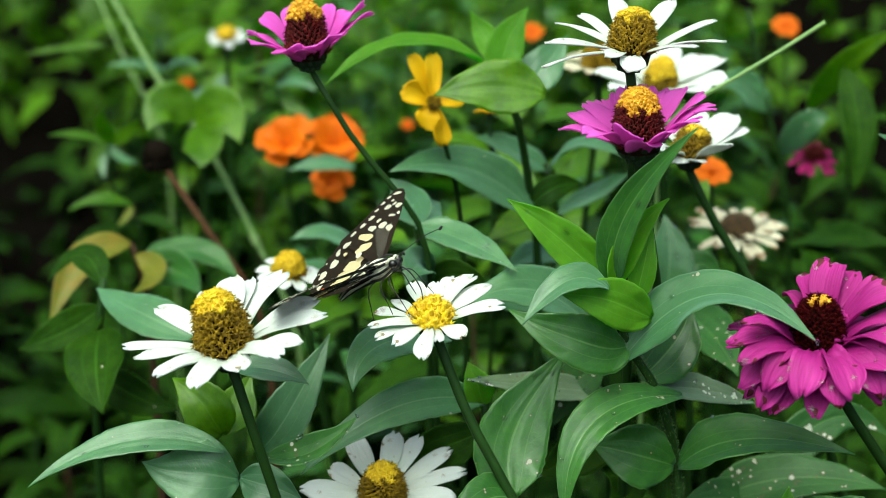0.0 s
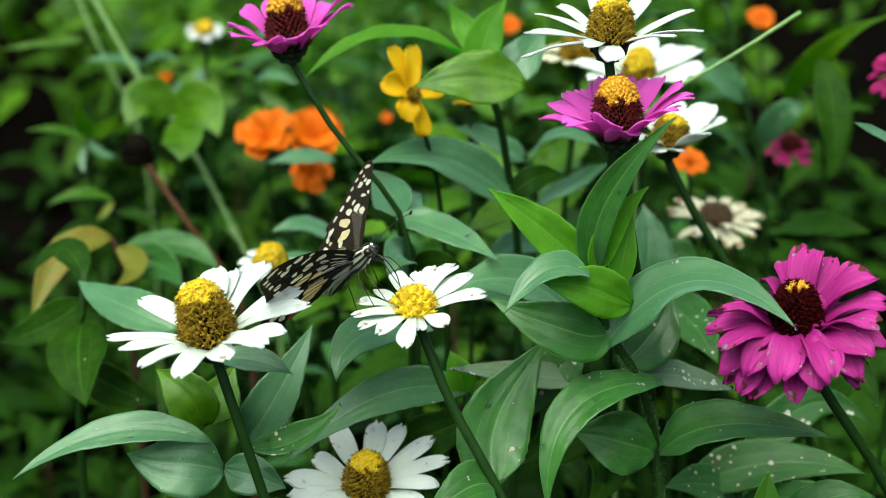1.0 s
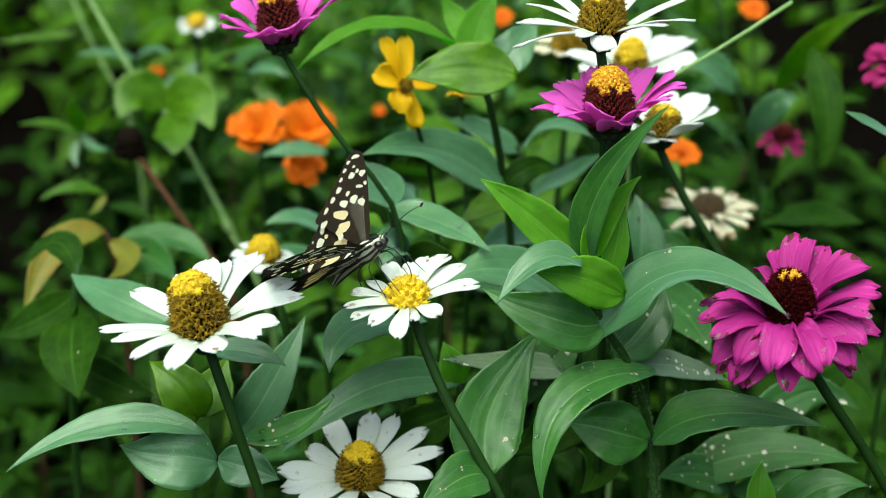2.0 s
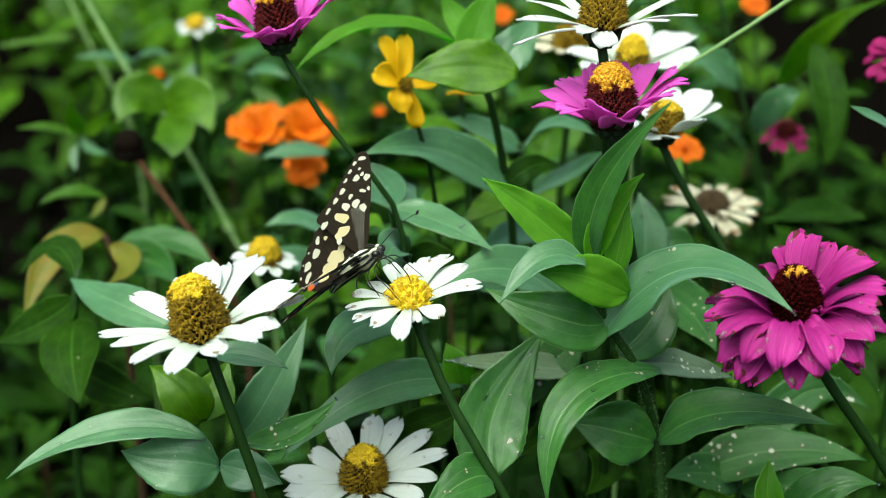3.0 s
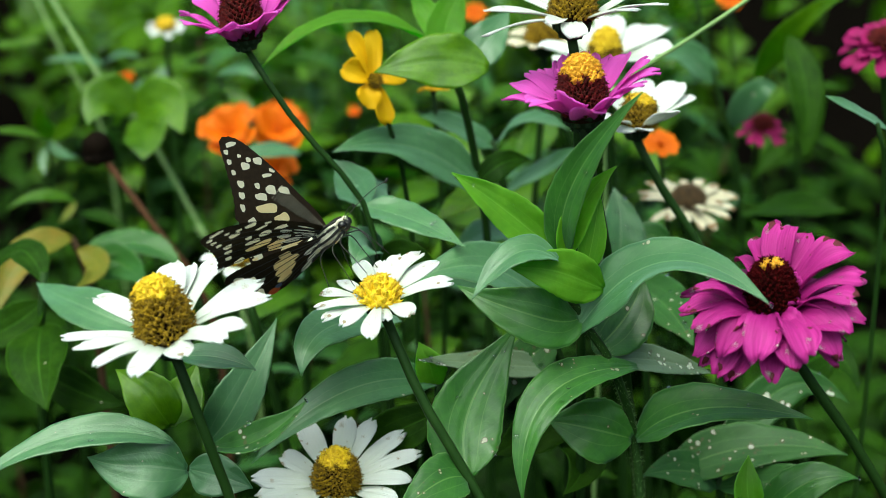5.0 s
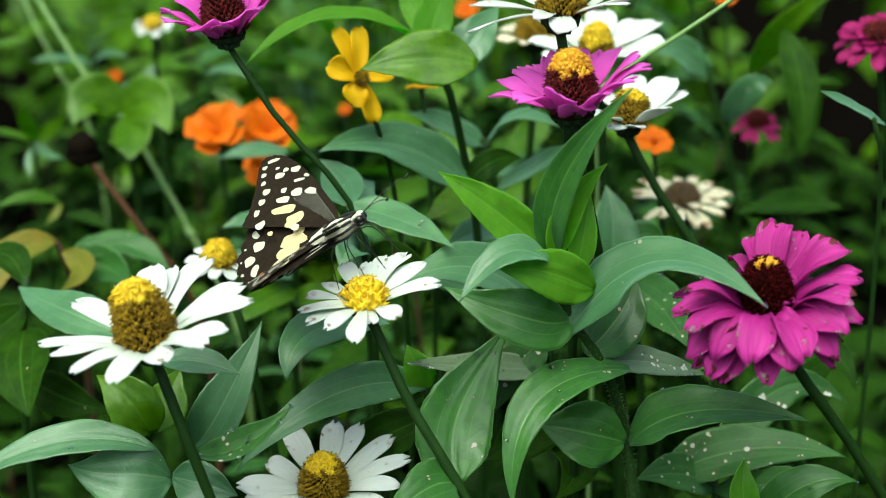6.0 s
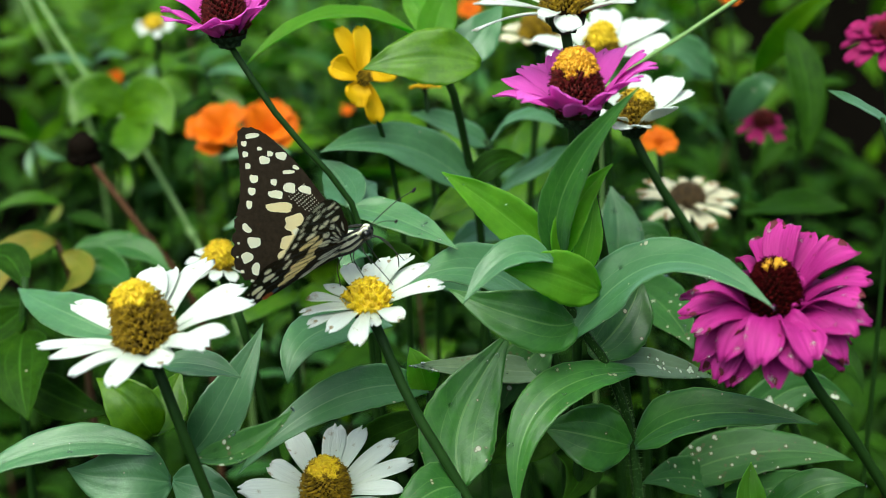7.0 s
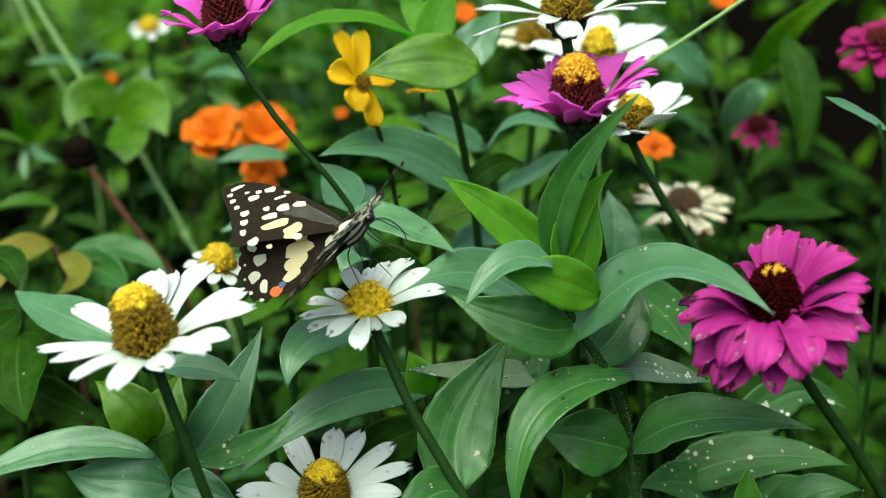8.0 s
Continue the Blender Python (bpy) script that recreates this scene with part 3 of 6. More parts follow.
zinnia((-0.0488, 0.0595, 0.4908), (-0.10, 0.10, 1), 0.0215, [(-0.0121, 0.0536, 0.4363), (-0.0342, 0.0547, 0.4656)], "orchid pink zinnia with cupped petals and an orange-topped cone", PINK,
       (), rays=((-174, 19.0, 9.8, 6.4), (-155, 19.7, 7.3, 5.5), (149, 16.4, 13.1, 6.1), (-113, 16.5, 4.3, 8.3), (-93, 13.4, 3.9, 7.6), (-66, 14.3, 4.6, 7.6), (-32, 16.1, 8.1, 6.2), (8, 22.3, 11.9, 5.6), (9, 20.2, 14.9, 5.6), (35, 16.6, 12.9, 6.1), (64, 14.4, 15.3, 5.7), (118, 14.9, 14.8, 5.8)), cupped=True, sag=0.45,
       disc=(0.30, 0.86), chaff=CHAFF_RED, gold=AMBER, gold_from=0.72, lean=0.02, stem_r=(0.0010, 0.0010), seed=13, wide=0.32, notch=0.3, wavy=0.11, group="pink zinnias", florets=300, star=0.0015)
zinnia((0.1048, -0.0239, 0.4312), (-0.12, -0.22, 1), 0.0262, [(0.1335, -0.0257, 0.3869), (0.1172, -0.0271, 0.4101)], "double magenta zinnia with ragged, brown-spotted petals", MAGENTA,
       ((14, 0.95, -0.10, 0.35),), rays=((85, 24.8, 7.9, 8.3), (65, 22.2, 13.5, 8.6), (51, 24.0, 10.1, 6.2), (28, 23.3, 11.5, 7.1), (5, 23.5, 12.6, 7.0), (100, 26.0, -1.5, 3.9), (106, 25.7, -3.9, 4.6), (125, 25.5, -5.3, 5.2), (-165, 22.7, 12.7, 5.5), (-167, 25.3, 5.8, 5.2), (-155, 25.8, 3.6, 6.1), (-156, 25.1, -6.8, 6.9), (-140, 24.6, -8.4, 6.9), (-135, 23.9, -2.1, 7.4), (-110, 26.0, 0.8, 8.3), (-90, 26.0, -1.0, 7.7), (-79, 26.0, 1.4, 8.3), (-61, 25.9, -2.4, 8.4), (-48, 25.7, 3.8, 7.8), (-35, 24.0, 10.0, 6.8), (-4, 25.1, 8.2, 6.7), (-147, 18.8, 2.6, 6.5), (-113, 21.0, 0.5, 8.0), (-81, 17.0, 1.2, 7.5), (-50, 18.8, -2.9, 7.9), (-33, 16.8, 2.4, 7.6), (-47, 7.9, 4.3, 4.3), (28, 9.0, 8.3, 4.7)), sag=0.75, slim=1.2,
       disc=(0.275, 0.62), chaff=MAROON, gold=AMBER, gold_from=0.99, seed=17, wide=0.31, florets=330, star=0.0014, group="magenta zinnias", loose=0.36, cup=0.35, wavy=0.16, ragged=0.78)
zinnia((0.0804, 0.0771, 0.4543), (0.15, -0.05, 1), 0.0250, [(0.1050, 0.0704, 0.4110), (0.0891, 0.0746, 0.4349)], "white zinnia with ragged petals, partly hidden behind a pink one", WHITE,
       (), rays=((42, 19.8, 13.5, 10.2), (22, 21.7, 10.2, 6.9), (-70, 20.6, 12.3, 6.5), (-87, 14.5, 3.9, 6.2), (-118, 15.0, 1.2, 6.2), (-129, 23.2, 6.0, 6.1), (105, 23.9, 1.9, 7.0), (84, 21.8, 10.1, 8.2)),
       disc=(0.22, 0.42), gold_from=0.84, seed=19, wide=0.40, group="white zinnias", florets=200, star=0.0018)
zinnia((0.1168, 0.1609, 0.3949), (0.02, -0.2, 1), 0.0200, [(0.1236, 0.1585, 0.3621), (0.1190, 0.1601, 0.3795)], "withered cream zinnia with a brown cone", CREAM,
       ((17, 1.0, 0.3, 0.25), (7, 0.75, 0.45, 0.2)), (0.30, 0.34), gold_from=2, chaff=BROWN, seed=23, wide=0.22, loose=0.2, florets=160, star=0.002, group="white zinnias")
zinnia((0.0767, 0.1342, 0.4623), (0.0, -0.15, 1), 0.0270, [(0.0818, 0.1385, 0.4194), (0.0793, 0.1372, 0.4430)], "white zinnia with broad petals and a yellow cone, behind another", WHITE,
       ((10, 1.0, 0.6, 0.2),), (0.17, 0.45), gold_from=0.5, seed=29, wide=0.42, group="white zinnias", florets=160, star=0.002)
zinnia((0.0589, 0.1961, 0.4554), (0.0, -0.15, 1), 0.0170, [(0.0584, 0.2000, 0.4116), (0.0599, 0.1996, 0.4372)], "small withered cream zinnia behind the white ones", CREAM,
       ((12, 1.0, 0.3, 0.2),), (0.4, 0.5), gold_from=2, seed=31, wide=0.3, florets=120, star=0.002, group="white zinnias")
zinnia((-0.0604, 0.0835, 0.4035), (0.1, -0.1, 1), 0.0125, [(-0.0506, 0.0757, 0.3708), (-0.0537, 0.0728, 0.3903)], "white zinnia with a yellow cone, half hidden by leaves", WHITE,
       ((11, 1.0, 0.2, 0.25),), (0.36, 0.6), gold_from=0.3, seed=37, wide=0.38, florets=140, star=0.002, group="white zinnias")
zinnia((0.1694, 0.2589, 0.3971), (0.1, -0.4, 1), 0.0130, [(0.2031, 0.3517, 0.3065), (0.1943, 0.3530, 0.3365)], "small crimson zinnia in the shade of the foliage", CRIMSON,
       ((11, 1.0, 0.2, 0.3), (8, 0.7, 0.4, 0.3)), (0.25, 0.4), chaff=CHAFF_RED, gold_from=2, seed=41, wide=0.3, florets=80, star=0.0025, group="crimson zinnias")
zinnia((0.1882, 0.1554, 0.4613), (-0.1, -0.35, 1), 0.0165, [(0.1982, 0.1574, 0.4130), (0.1934, 0.1556, 0.4352)], "double crimson zinnia on a tall stem", CRIMSON,
       ((12, 1.0, 0.1, 0.35), (10, 0.85, 0.35, 0.25), (8, 0.6, 0.6, 0.2)), (0.25, 0.4), chaff=CHAFF_RED, gold_from=2, seed=43, wide=0.34, florets=80, star=0.0025, group="crimson zinnias")
zinnia((-0.1338, 0.3962, 0.4167), (0.0, -0.2, 1), 0.0120, [(-0.1339, 0.3948, 0.3599), (-0.1339, 0.3961, 0.3898)], "small white zinnia far back in the bed", WHITE,
       ((9, 1.0, 0.3, 0.2),), (0.3, 0.4), gold_from=0.2, seed=47, wide=0.45, florets=60, star=0.0025, group="white zinnias")

# ---- leaves of the foreground plants ----
foot = Vector((0.0748, -0.0011, 0.3517)); foot.z = 0
green = thing("zinnia_plant", foot, "leafy young zinnia plant with broad clasping leaves, no flower", "plant")
stem_pts = [foot, (0.0768, -0.0077, 0.3326), (0.0752, -0.0011, 0.3517), (0.0724, 0.0046, 0.3765), (0.0634, -0.0013, 0.4046), (0.0523, -0.0024, 0.4232), (0.0487, 0.0006, 0.4413)]
part("stem", tube(bmesh.new(), [Vector(p) - foot for p in stem_pts], 0.0030, 0.0012, 50, 12, 0.02), STEM, green, "hairy green stem")
rnd = random.Random(12)
hairs = bmesh.new()
for p, q in zip(spline([Vector(p) - foot for p in stem_pts[2:]], 240), spline([Vector(p) - foot for p in stem_pts[2:]], 240)[1:]):
    d = (q - p).normalized()
    for k in range(3):
        out = (d.orthogonal().normalized() @ Matrix.Rotation(rnd.uniform(0, 6.3), 3, d)).normalized()
        cone_spike(hairs, p + out * 0.0015, (out + d * rnd.uniform(-0.3, 0.5)).normalized(), rnd.uniform(0.0006, 0.0012), 0.00006, 3, 0.2)
tagged(part("stem_hairs", hairs, STRAW, green, "short pale hairs"), kind="stuff")
leaves(green, foot, [
    ((0.0476, -0.0003, 0.4390), (0.0320, 0.0008, 0.4525), (0.0157, 0.0033, 0.4640), 0.0124, EYEWARD, 0.35, LEAF_YOUNG),
    ((0.0483, -0.0016, 0.4386), (0.0531, -0.0007, 0.4541), (0.0633, 0.0019, 0.4659), 0.0084, EYEWARD, 0.5, LEAF_YOUNG),
    ((0.0493, -0.0006, 0.4382), (0.0500, -0.0037, 0.4626), (0.0683, -0.0075, 0.4905), 0.0115, (-0.45, -0.8, 0.45), 0.30, LEAF),
    ((0.0552, -0.0025, 0.4335), (0.0568, -0.0009, 0.4456), (0.0592, 0.0038, 0.4572), 0.0077, EYEWARD, 0.3, LEAF_YOUNG),
    ((0.0603, -0.0038, 0.4303), (0.0464, -0.0115, 0.4379), (0.0313, -0.0142, 0.4420), 0.0148, (0, -0.9, 0.4), 0.12, LEAF_YOUNG),
    ((0.0457, -0.0118, 0.4425), (0.0327, -0.0157, 0.4462), (0.0204, -0.0252, 0.4362), 0.0108, (0, -0.35, 1), 0.2, LEAF_PALE_SHEEN),
    ((0.0531, -0.0033, 0.4208), (0.0379, -0.0106, 0.4242), (0.0171, -0.0032, 0.4319), 0.0176, EYEWARD, 0.15, LEAF),
    ((0.0514, -0.0053, 0.4161), (0.0754, -0.0104, 0.4408), (0.1007, -0.0389, 0.4396), 0.0176, (0, -0.45, 0.9), 0.2, LEAF_PALE_SHEEN),
    ((0.0585, 0.0000, 0.4078), (0.0701, 0.0130, 0.4133), (0.0756, 0.0214, 0.4233), 0.0184, EYEWARD, 0.15, LEAF),
    ((0.0717, -0.0010, 0.4029), (0.0422, -0.0190, 0.4012), (0.0348, -0.0340, 0.3753), 0.0135, (-0.15, -0.5, 0.8), 0.22, LEAF),
    ((0.0640, 0.0009, 0.4045), (0.0819, 0.0158, 0.3960), (0.1015, 0.0277, 0.3855), 0.0105, (0, -0.6, 0.7), 0.2, LEAF_MILDEW),
    ((0.0717, 0.0022, 0.3758), (0.0578, -0.0017, 0.3821), (0.0447, -0.0009, 0.3842), 0.0202, EYEWARD, 0.15, LEAF),
    ((0.0729, 0.0022, 0.3758), (0.0924, -0.0031, 0.3894), (0.1244, -0.0099, 0.3886), 0.0193, (0, -0.30, 0.95), 0.2, LEAF),
])
small = bpy.data.objects["zinnia.001"]
leaves(small, small.location, [
    ((0.0194, -0.0194, 0.3757), (0.0211, -0.0065, 0.3916), (0.0353, 0.0069, 0.4142), 0.0228, EYEWARD, 0.12, LEAF),
    ((0.0192, -0.0237, 0.3783), (0.0110, -0.0302, 0.3809), (-0.0023, -0.0405, 0.3768), 0.0151, (0, -0.6, 0.8), 0.15, LEAF),
])
leafy = bpy.data.objects["zinnia"]
leaves(leafy, leafy.location, [
    ((-0.0685, -0.0150, 0.3866), (-0.0972, -0.0156, 0.3904), (-0.1251, -0.0283, 0.3803), 0.0115, (0, -0.4, 0.9), 0.2, LEAF_PALE_SHEEN),
    ((-0.0646, -0.0136, 0.3768), (-0.0779, -0.0177, 0.3799), (-0.0945, -0.0118, 0.3812), 0.0206, EYEWARD, 0.15, LEAF_PALE_SHEEN),
    ((-0.0641, -0.0136, 0.3768), (-0.0539, -0.0189, 0.3770), (-0.0445, -0.0202, 0.3738), 0.0129, EYEWARD, 0.15, LEAF_PALE_SHEEN),
    ((-0.0674, 0.0036, 0.4060), (-0.0545, -0.0010, 0.4079), (-0.0431, -0.0070, 0.4063), 0.0097, (0, -0.5, 0.9), 0.2, LEAF_PALE_SHEEN),
    ((-0.0632, 0.0113, 0.3717), (-0.0507, 0.0124, 0.3876), (-0.0402, 0.0261, 0.4083), 0.0156, EYEWARD, 0.2, LEAF_PALE_SHEEN),
    ((-0.0701, -0.0043, 0.3865), (-0.0762, -0.0054, 0.3970), (-0.0868, 0.0023, 0.4028), 0.0158, EYEWARD, 0.25, LEAF_BED),
    ((-0.0701, -0.0043, 0.3865), (-0.0681, 0.0079, 0.3900), (-0.0643, 0.0165, 0.3977), 0.0141, EYEWARD, 0.25, LEAF_BED),
    ((-0.0537, -0.0285, 0.3932), (-0.0399, -0.0323, 0.3972), (-0.0272, -0.0238, 0.4048), 0.0096, (0.1, -0.4, 0.9), 0.6, LEAF_SPOTTED),
])

# ---- plants behind the flowers ----
def sprig(label, foot, stem, rows, r=(0.0022, 0.0014), mat=None, name="zinnia_plant", category="plant"):
    """A leafy stem: its places from the soil up, and its leaves."""
    foot = Vector((*foot[:2], 0.0))
    plant = thing(name, foot, label, category, "leafy plants of the bed")
    part("stem", tube(bmesh.new(), [Vector(p) - foot for p in (foot, *stem)], r[0], r[1], 36, 8, 0.02), mat or STEM, plant)
    leaves(plant, foot, rows)
    return plant


sprig("zinnia plant with grey-green pointed leaves behind the butterfly", (-0.0050, 0.0741, 0.3669), [(-0.0090, 0.0758, 0.3978), (-0.0132, 0.0629, 0.4325)], [
    ((-0.0132, 0.0629, 0.4325), (0.0030, 0.0518, 0.4319), (0.0207, 0.0342, 0.4284), 0.0138, (0, -0.35, 0.9), 0.15, LEAF_PALE_SHEEN),
    ((-0.0132, 0.0629, 0.4325), (-0.0168, 0.0801, 0.4351), (-0.0242, 0.0926, 0.4393), 0.0144, EYEWARD, 0.1, LEAF_PALE_SHEEN),
    ((-0.0132, 0.0629, 0.4325), (-0.0098, 0.0790, 0.4323), (-0.0056, 0.0988, 0.4281), 0.0115, EYEWARD, 0.1, LEAF_PALE_SHEEN),
    ((-0.0099, 0.0750, 0.4091), (-0.0123, 0.0533, 0.4221), (-0.0158, 0.0412, 0.4189), 0.0134, EYEWARD, 0.15, LEAF_PALE_SHEEN),
    ((-0.0093, 0.0735, 0.4054), (0.0012, 0.0704, 0.4110), (0.0132, 0.0689, 0.4073), 0.0115, EYEWARD, 0.15, LEAF_SHADED),
])
sprig("zinnia plant with a long arching leaf under the yellow flower", (0.0326, 0.1100, 0.3490), [(0.0318, 0.1145, 0.4001), (0.0277, 0.1100, 0.4291), (0.0212, 0.1014, 0.4610), (0.0173, 0.0999, 0.4708)], [
    ((-0.0485, 0.2365, 0.3950), (-0.0638, 0.2323, 0.3980), (-0.0789, 0.2263, 0.3964), 0.0105, (0, -0.4, 0.9), 0.15, LEAF_PALE_SHEEN),
    ((0.0309, 0.1065, 0.4203), (0.0033, 0.0990, 0.4420), (-0.0238, 0.0840, 0.4447), 0.0204, (0, -0.55, 0.85), 0.15, LEAF_PALE_SHEEN),
    ((0.0283, 0.1081, 0.4242), (0.0372, 0.1108, 0.4311), (0.0487, 0.1207, 0.4289), 0.0102, EYEWARD, 0.15, LEAF_SHADED),
    ((0.0303, 0.0821, 0.4747), (0.0112, 0.0800, 0.4776), (-0.0085, 0.0768, 0.4749), 0.0201, (0, -0.75, 0.6), 0.12, LEAF_BED),
    ((0.0206, 0.1025, 0.4639), (0.0173, 0.0999, 0.4708), (0.0112, 0.0965, 0.4758), 0.0078, (0, 0.1, 0.9), 0.2, LEAF_BED),
    ((0.0158, 0.1165, 0.4718), (-0.0168, 0.1014, 0.4878), (-0.0463, 0.0806, 0.4763), 0.0144, (0, -0.1, 1), 0.2, LEAF_YOUNG),
    ((0.0162, 0.1165, 0.4718), (0.0174, 0.1212, 0.4833), (0.0251, 0.1262, 0.4959), 0.0140, EYEWARD, 0.2, LEAF_YOUNG),
    ((0.0158, 0.1165, 0.4718), (0.0102, 0.1314, 0.4821), (0.0034, 0.1354, 0.4919), 0.0100, EYEWARD, 0.2, LEAF_YOUNG),
    ((0.0245, 0.1251, 0.4664), (0.0319, 0.1279, 0.4733), (0.0412, 0.1421, 0.4819), 0.0160, EYEWARD, 0.1, LEAF_PALE_SHEEN),
])
sprig("zinnia plant with pale, broad leaves between the flower stems", (0.0517, 0.1531, 0.3488), [(0.0481, 0.1508, 0.3832), (0.0404, 0.1501, 0.4082), (0.0355, 0.1522, 0.4268)], [
    ((0.0366, 0.1512, 0.4242), (0.0479, 0.1408, 0.4385), (0.0627, 0.1250, 0.4395), 0.0132, (0, -0.3, 0.95), 0.15, LEAF_PALE_SHEEN),
    ((0.0360, 0.1514, 0.4247), (0.0217, 0.1496, 0.4335), (0.0063, 0.1464, 0.4391), 0.0148, (0, -0.4, 0.9), 0.15, LEAF_PALE_SHEEN),
    ((0.0404, 0.1497, 0.4072), (0.0550, 0.1385, 0.4194), (0.0672, 0.1321, 0.4304), 0.0143, (0, -0.4, 0.9), 0.15, LEAF_PALE_SHEEN),
    ((0.0404, 0.1497, 0.4072), (0.0268, 0.1300, 0.4118), (0.0111, 0.1165, 0.4051), 0.0154, (0, -0.5, 0.85), 0.12, LEAF_BED),
    ((0.0469, 0.1517, 0.3854), (0.0329, 0.1339, 0.3948), (0.0184, 0.1175, 0.3942), 0.0143, (0, -0.45, 0.9), 0.12, LEAF_PALE_SHEEN),
    ((0.0469, 0.1517, 0.3854), (0.0582, 0.1399, 0.3962), (0.0673, 0.1284, 0.3946), 0.0134, (0, -0.5, 0.85), 0.12, LEAF_BED),
    ((0.0481, 0.1473, 0.3746), (0.0259, 0.1226, 0.3801), (0.0068, 0.1144, 0.3864), 0.0170, (0, -0.5, 0.9), 0.12, LEAF_PALE_SHEEN),
])
sprig("zinnia plant with pale leaves below the grass stalk", (-0.0455, 0.1639, 0.3221), [(-0.0417, 0.1585, 0.3621), (-0.0386, 0.1563, 0.3836)], [
    ((-0.0386, 0.1559, 0.3825), (-0.0514, 0.1454, 0.3965), (-0.0669, 0.1399, 0.3962), 0.0134, (0, -0.35, 0.95), 0.15, LEAF_PALE_SHEEN),
    ((-0.0386, 0.1559, 0.3825), (-0.0287, 0.1496, 0.3937), (-0.0191, 0.1394, 0.3951), 0.0130, (0, -0.4, 0.9), 0.15, LEAF_BED),
    ((-0.0412, 0.1603, 0.3666), (-0.0563, 0.1533, 0.3759), (-0.0727, 0.1453, 0.3829), 0.0151, (0, -0.4, 0.9), 0.15, LEAF_PALE_SHEEN),
    ((-0.0412, 0.1585, 0.3621), (-0.0519, 0.1384, 0.3658), (-0.0601, 0.1258, 0.3614), 0.0148, (0, -0.5, 0.85), 0.15, LEAF_BED),
    ((-0.0429, 0.1567, 0.3577), (-0.0316, 0.1475, 0.3617), (-0.0214, 0.1258, 0.3614), 0.0139, (0, -0.5, 0.85), 0.15, LEAF_BED),
])
sprig("zinnia plant with pale spotted leaves among the stems", (0.0579, 0.0355, 0.3513), [(0.0554, 0.0369, 0.3682), (0.0523, 0.0337, 0.3871), (0.0466, 0.0408, 0.4047)], [
    ((0.0533, 0.0330, 0.3853), (0.0288, 0.0221, 0.3929), (0.0051, 0.0163, 0.3974), 0.0107, (0, -0.5, 0.9), 0.15, LEAF_MILDEW),
    ((0.0485, 0.0405, 0.4038), (0.0271, 0.0366, 0.4208), (0.0029, 0.0253, 0.4196), 0.0193, (0, -0.5, 0.9), 0.15, LEAF_PALE_SHEEN),
    ((0.0504, 0.0366, 0.3941), (0.0405, 0.0292, 0.3893), (0.0330, 0.0236, 0.3754), 0.0147, EYEWARD, 0.15, LEAF_SPOTTED),
    ((0.0554, 0.0384, 0.3718), (0.0433, 0.0296, 0.3635), (0.0299, 0.0267, 0.3564), 0.0165, EYEWARD, 0.15, LEAF_SHADED),
    ((0.0554, 0.0362, 0.3664), (0.0605, 0.0267, 0.3564), (0.0518, 0.0131, 0.3493), 0.0165, EYEWARD, 0.15, LEAF_SHADED),
])
sprig("zinnia plant with a pale upright spotted leaf", (0.0997, 0.1050, 0.3365), [(0.0905, 0.0998, 0.3638), (0.0814, 0.1004, 0.3919)], [
    ((0.0814, 0.1004, 0.3919), (0.0806, 0.1030, 0.4066), (0.0791, 0.1130, 0.4205), 0.0185, (0, -0.35, 0.9), 0.15, LEAF_PALE_SHEEN),
    ((0.0835, 0.0988, 0.3879), (0.0910, 0.0636, 0.3944), (0.0973, 0.0400, 0.3893), 0.0190, EYEWARD, 0.15, LEAF_SPOTTED),
    ((0.0835, 0.0988, 0.3879), (0.0929, 0.1098, 0.4019), (0.1026, 0.1058, 0.3919), 0.0120, EYEWARD, 0.15, LEAF),
])
sprig("low zinnia plant with mildewed leaves by the magenta flower", (0.1090, 0.0322, 0.3167), [(0.1089, 0.0324, 0.3305), (0.1068, 0.0325, 0.3441)], [
    ((0.0892, 0.0322, 0.3432), (0.1173, 0.0318, 0.3557), (0.1487, 0.0260, 0.3546), 0.0184, (0, -0.5, 0.8), 0.15, LEAF_SPOTTED),
    ((0.1068, 0.0311, 0.3405), (0.1244, 0.0188, 0.3502), (0.1456, 0.0152, 0.3545), 0.0115, (0, -0.5, 0.8), 0.15, LEAF_SPOTTED),
    ((0.1080, -0.0069, 0.3533), (0.1075, -0.0052, 0.3627), (0.1081, 0.0001, 0.3706), 0.0090, EYEWARD, 0.3, LEAF_YOUNG),
    ((0.1068, 0.0311, 0.3405), (0.0931, 0.0246, 0.3511), (0.0780, 0.0152, 0.3545), 0.0153, (0, -0.5, 0.8), 0.15, LEAF_SPOTTED),
    ((0.1131, 0.0003, 0.3444), (0.1250, -0.0035, 0.3616), (0.1430, -0.0028, 0.3633), 0.0144, (0, -0.5, 0.8), 0.15, LEAF),
    ((0.1068, 0.0325, 0.3441), (0.1309, 0.0524, 0.3666), (0.1549, 0.0502, 0.3611), 0.0150, EYEWARD, 0.15, LEAF_SPOTTED),
    ((0.1068, 0.0325, 0.3441), (0.1515, 0.0831, 0.3624), (0.1652, 0.0694, 0.3554), 0.0190, EYEWARD, 0.15, LEAF_SHADED),
])
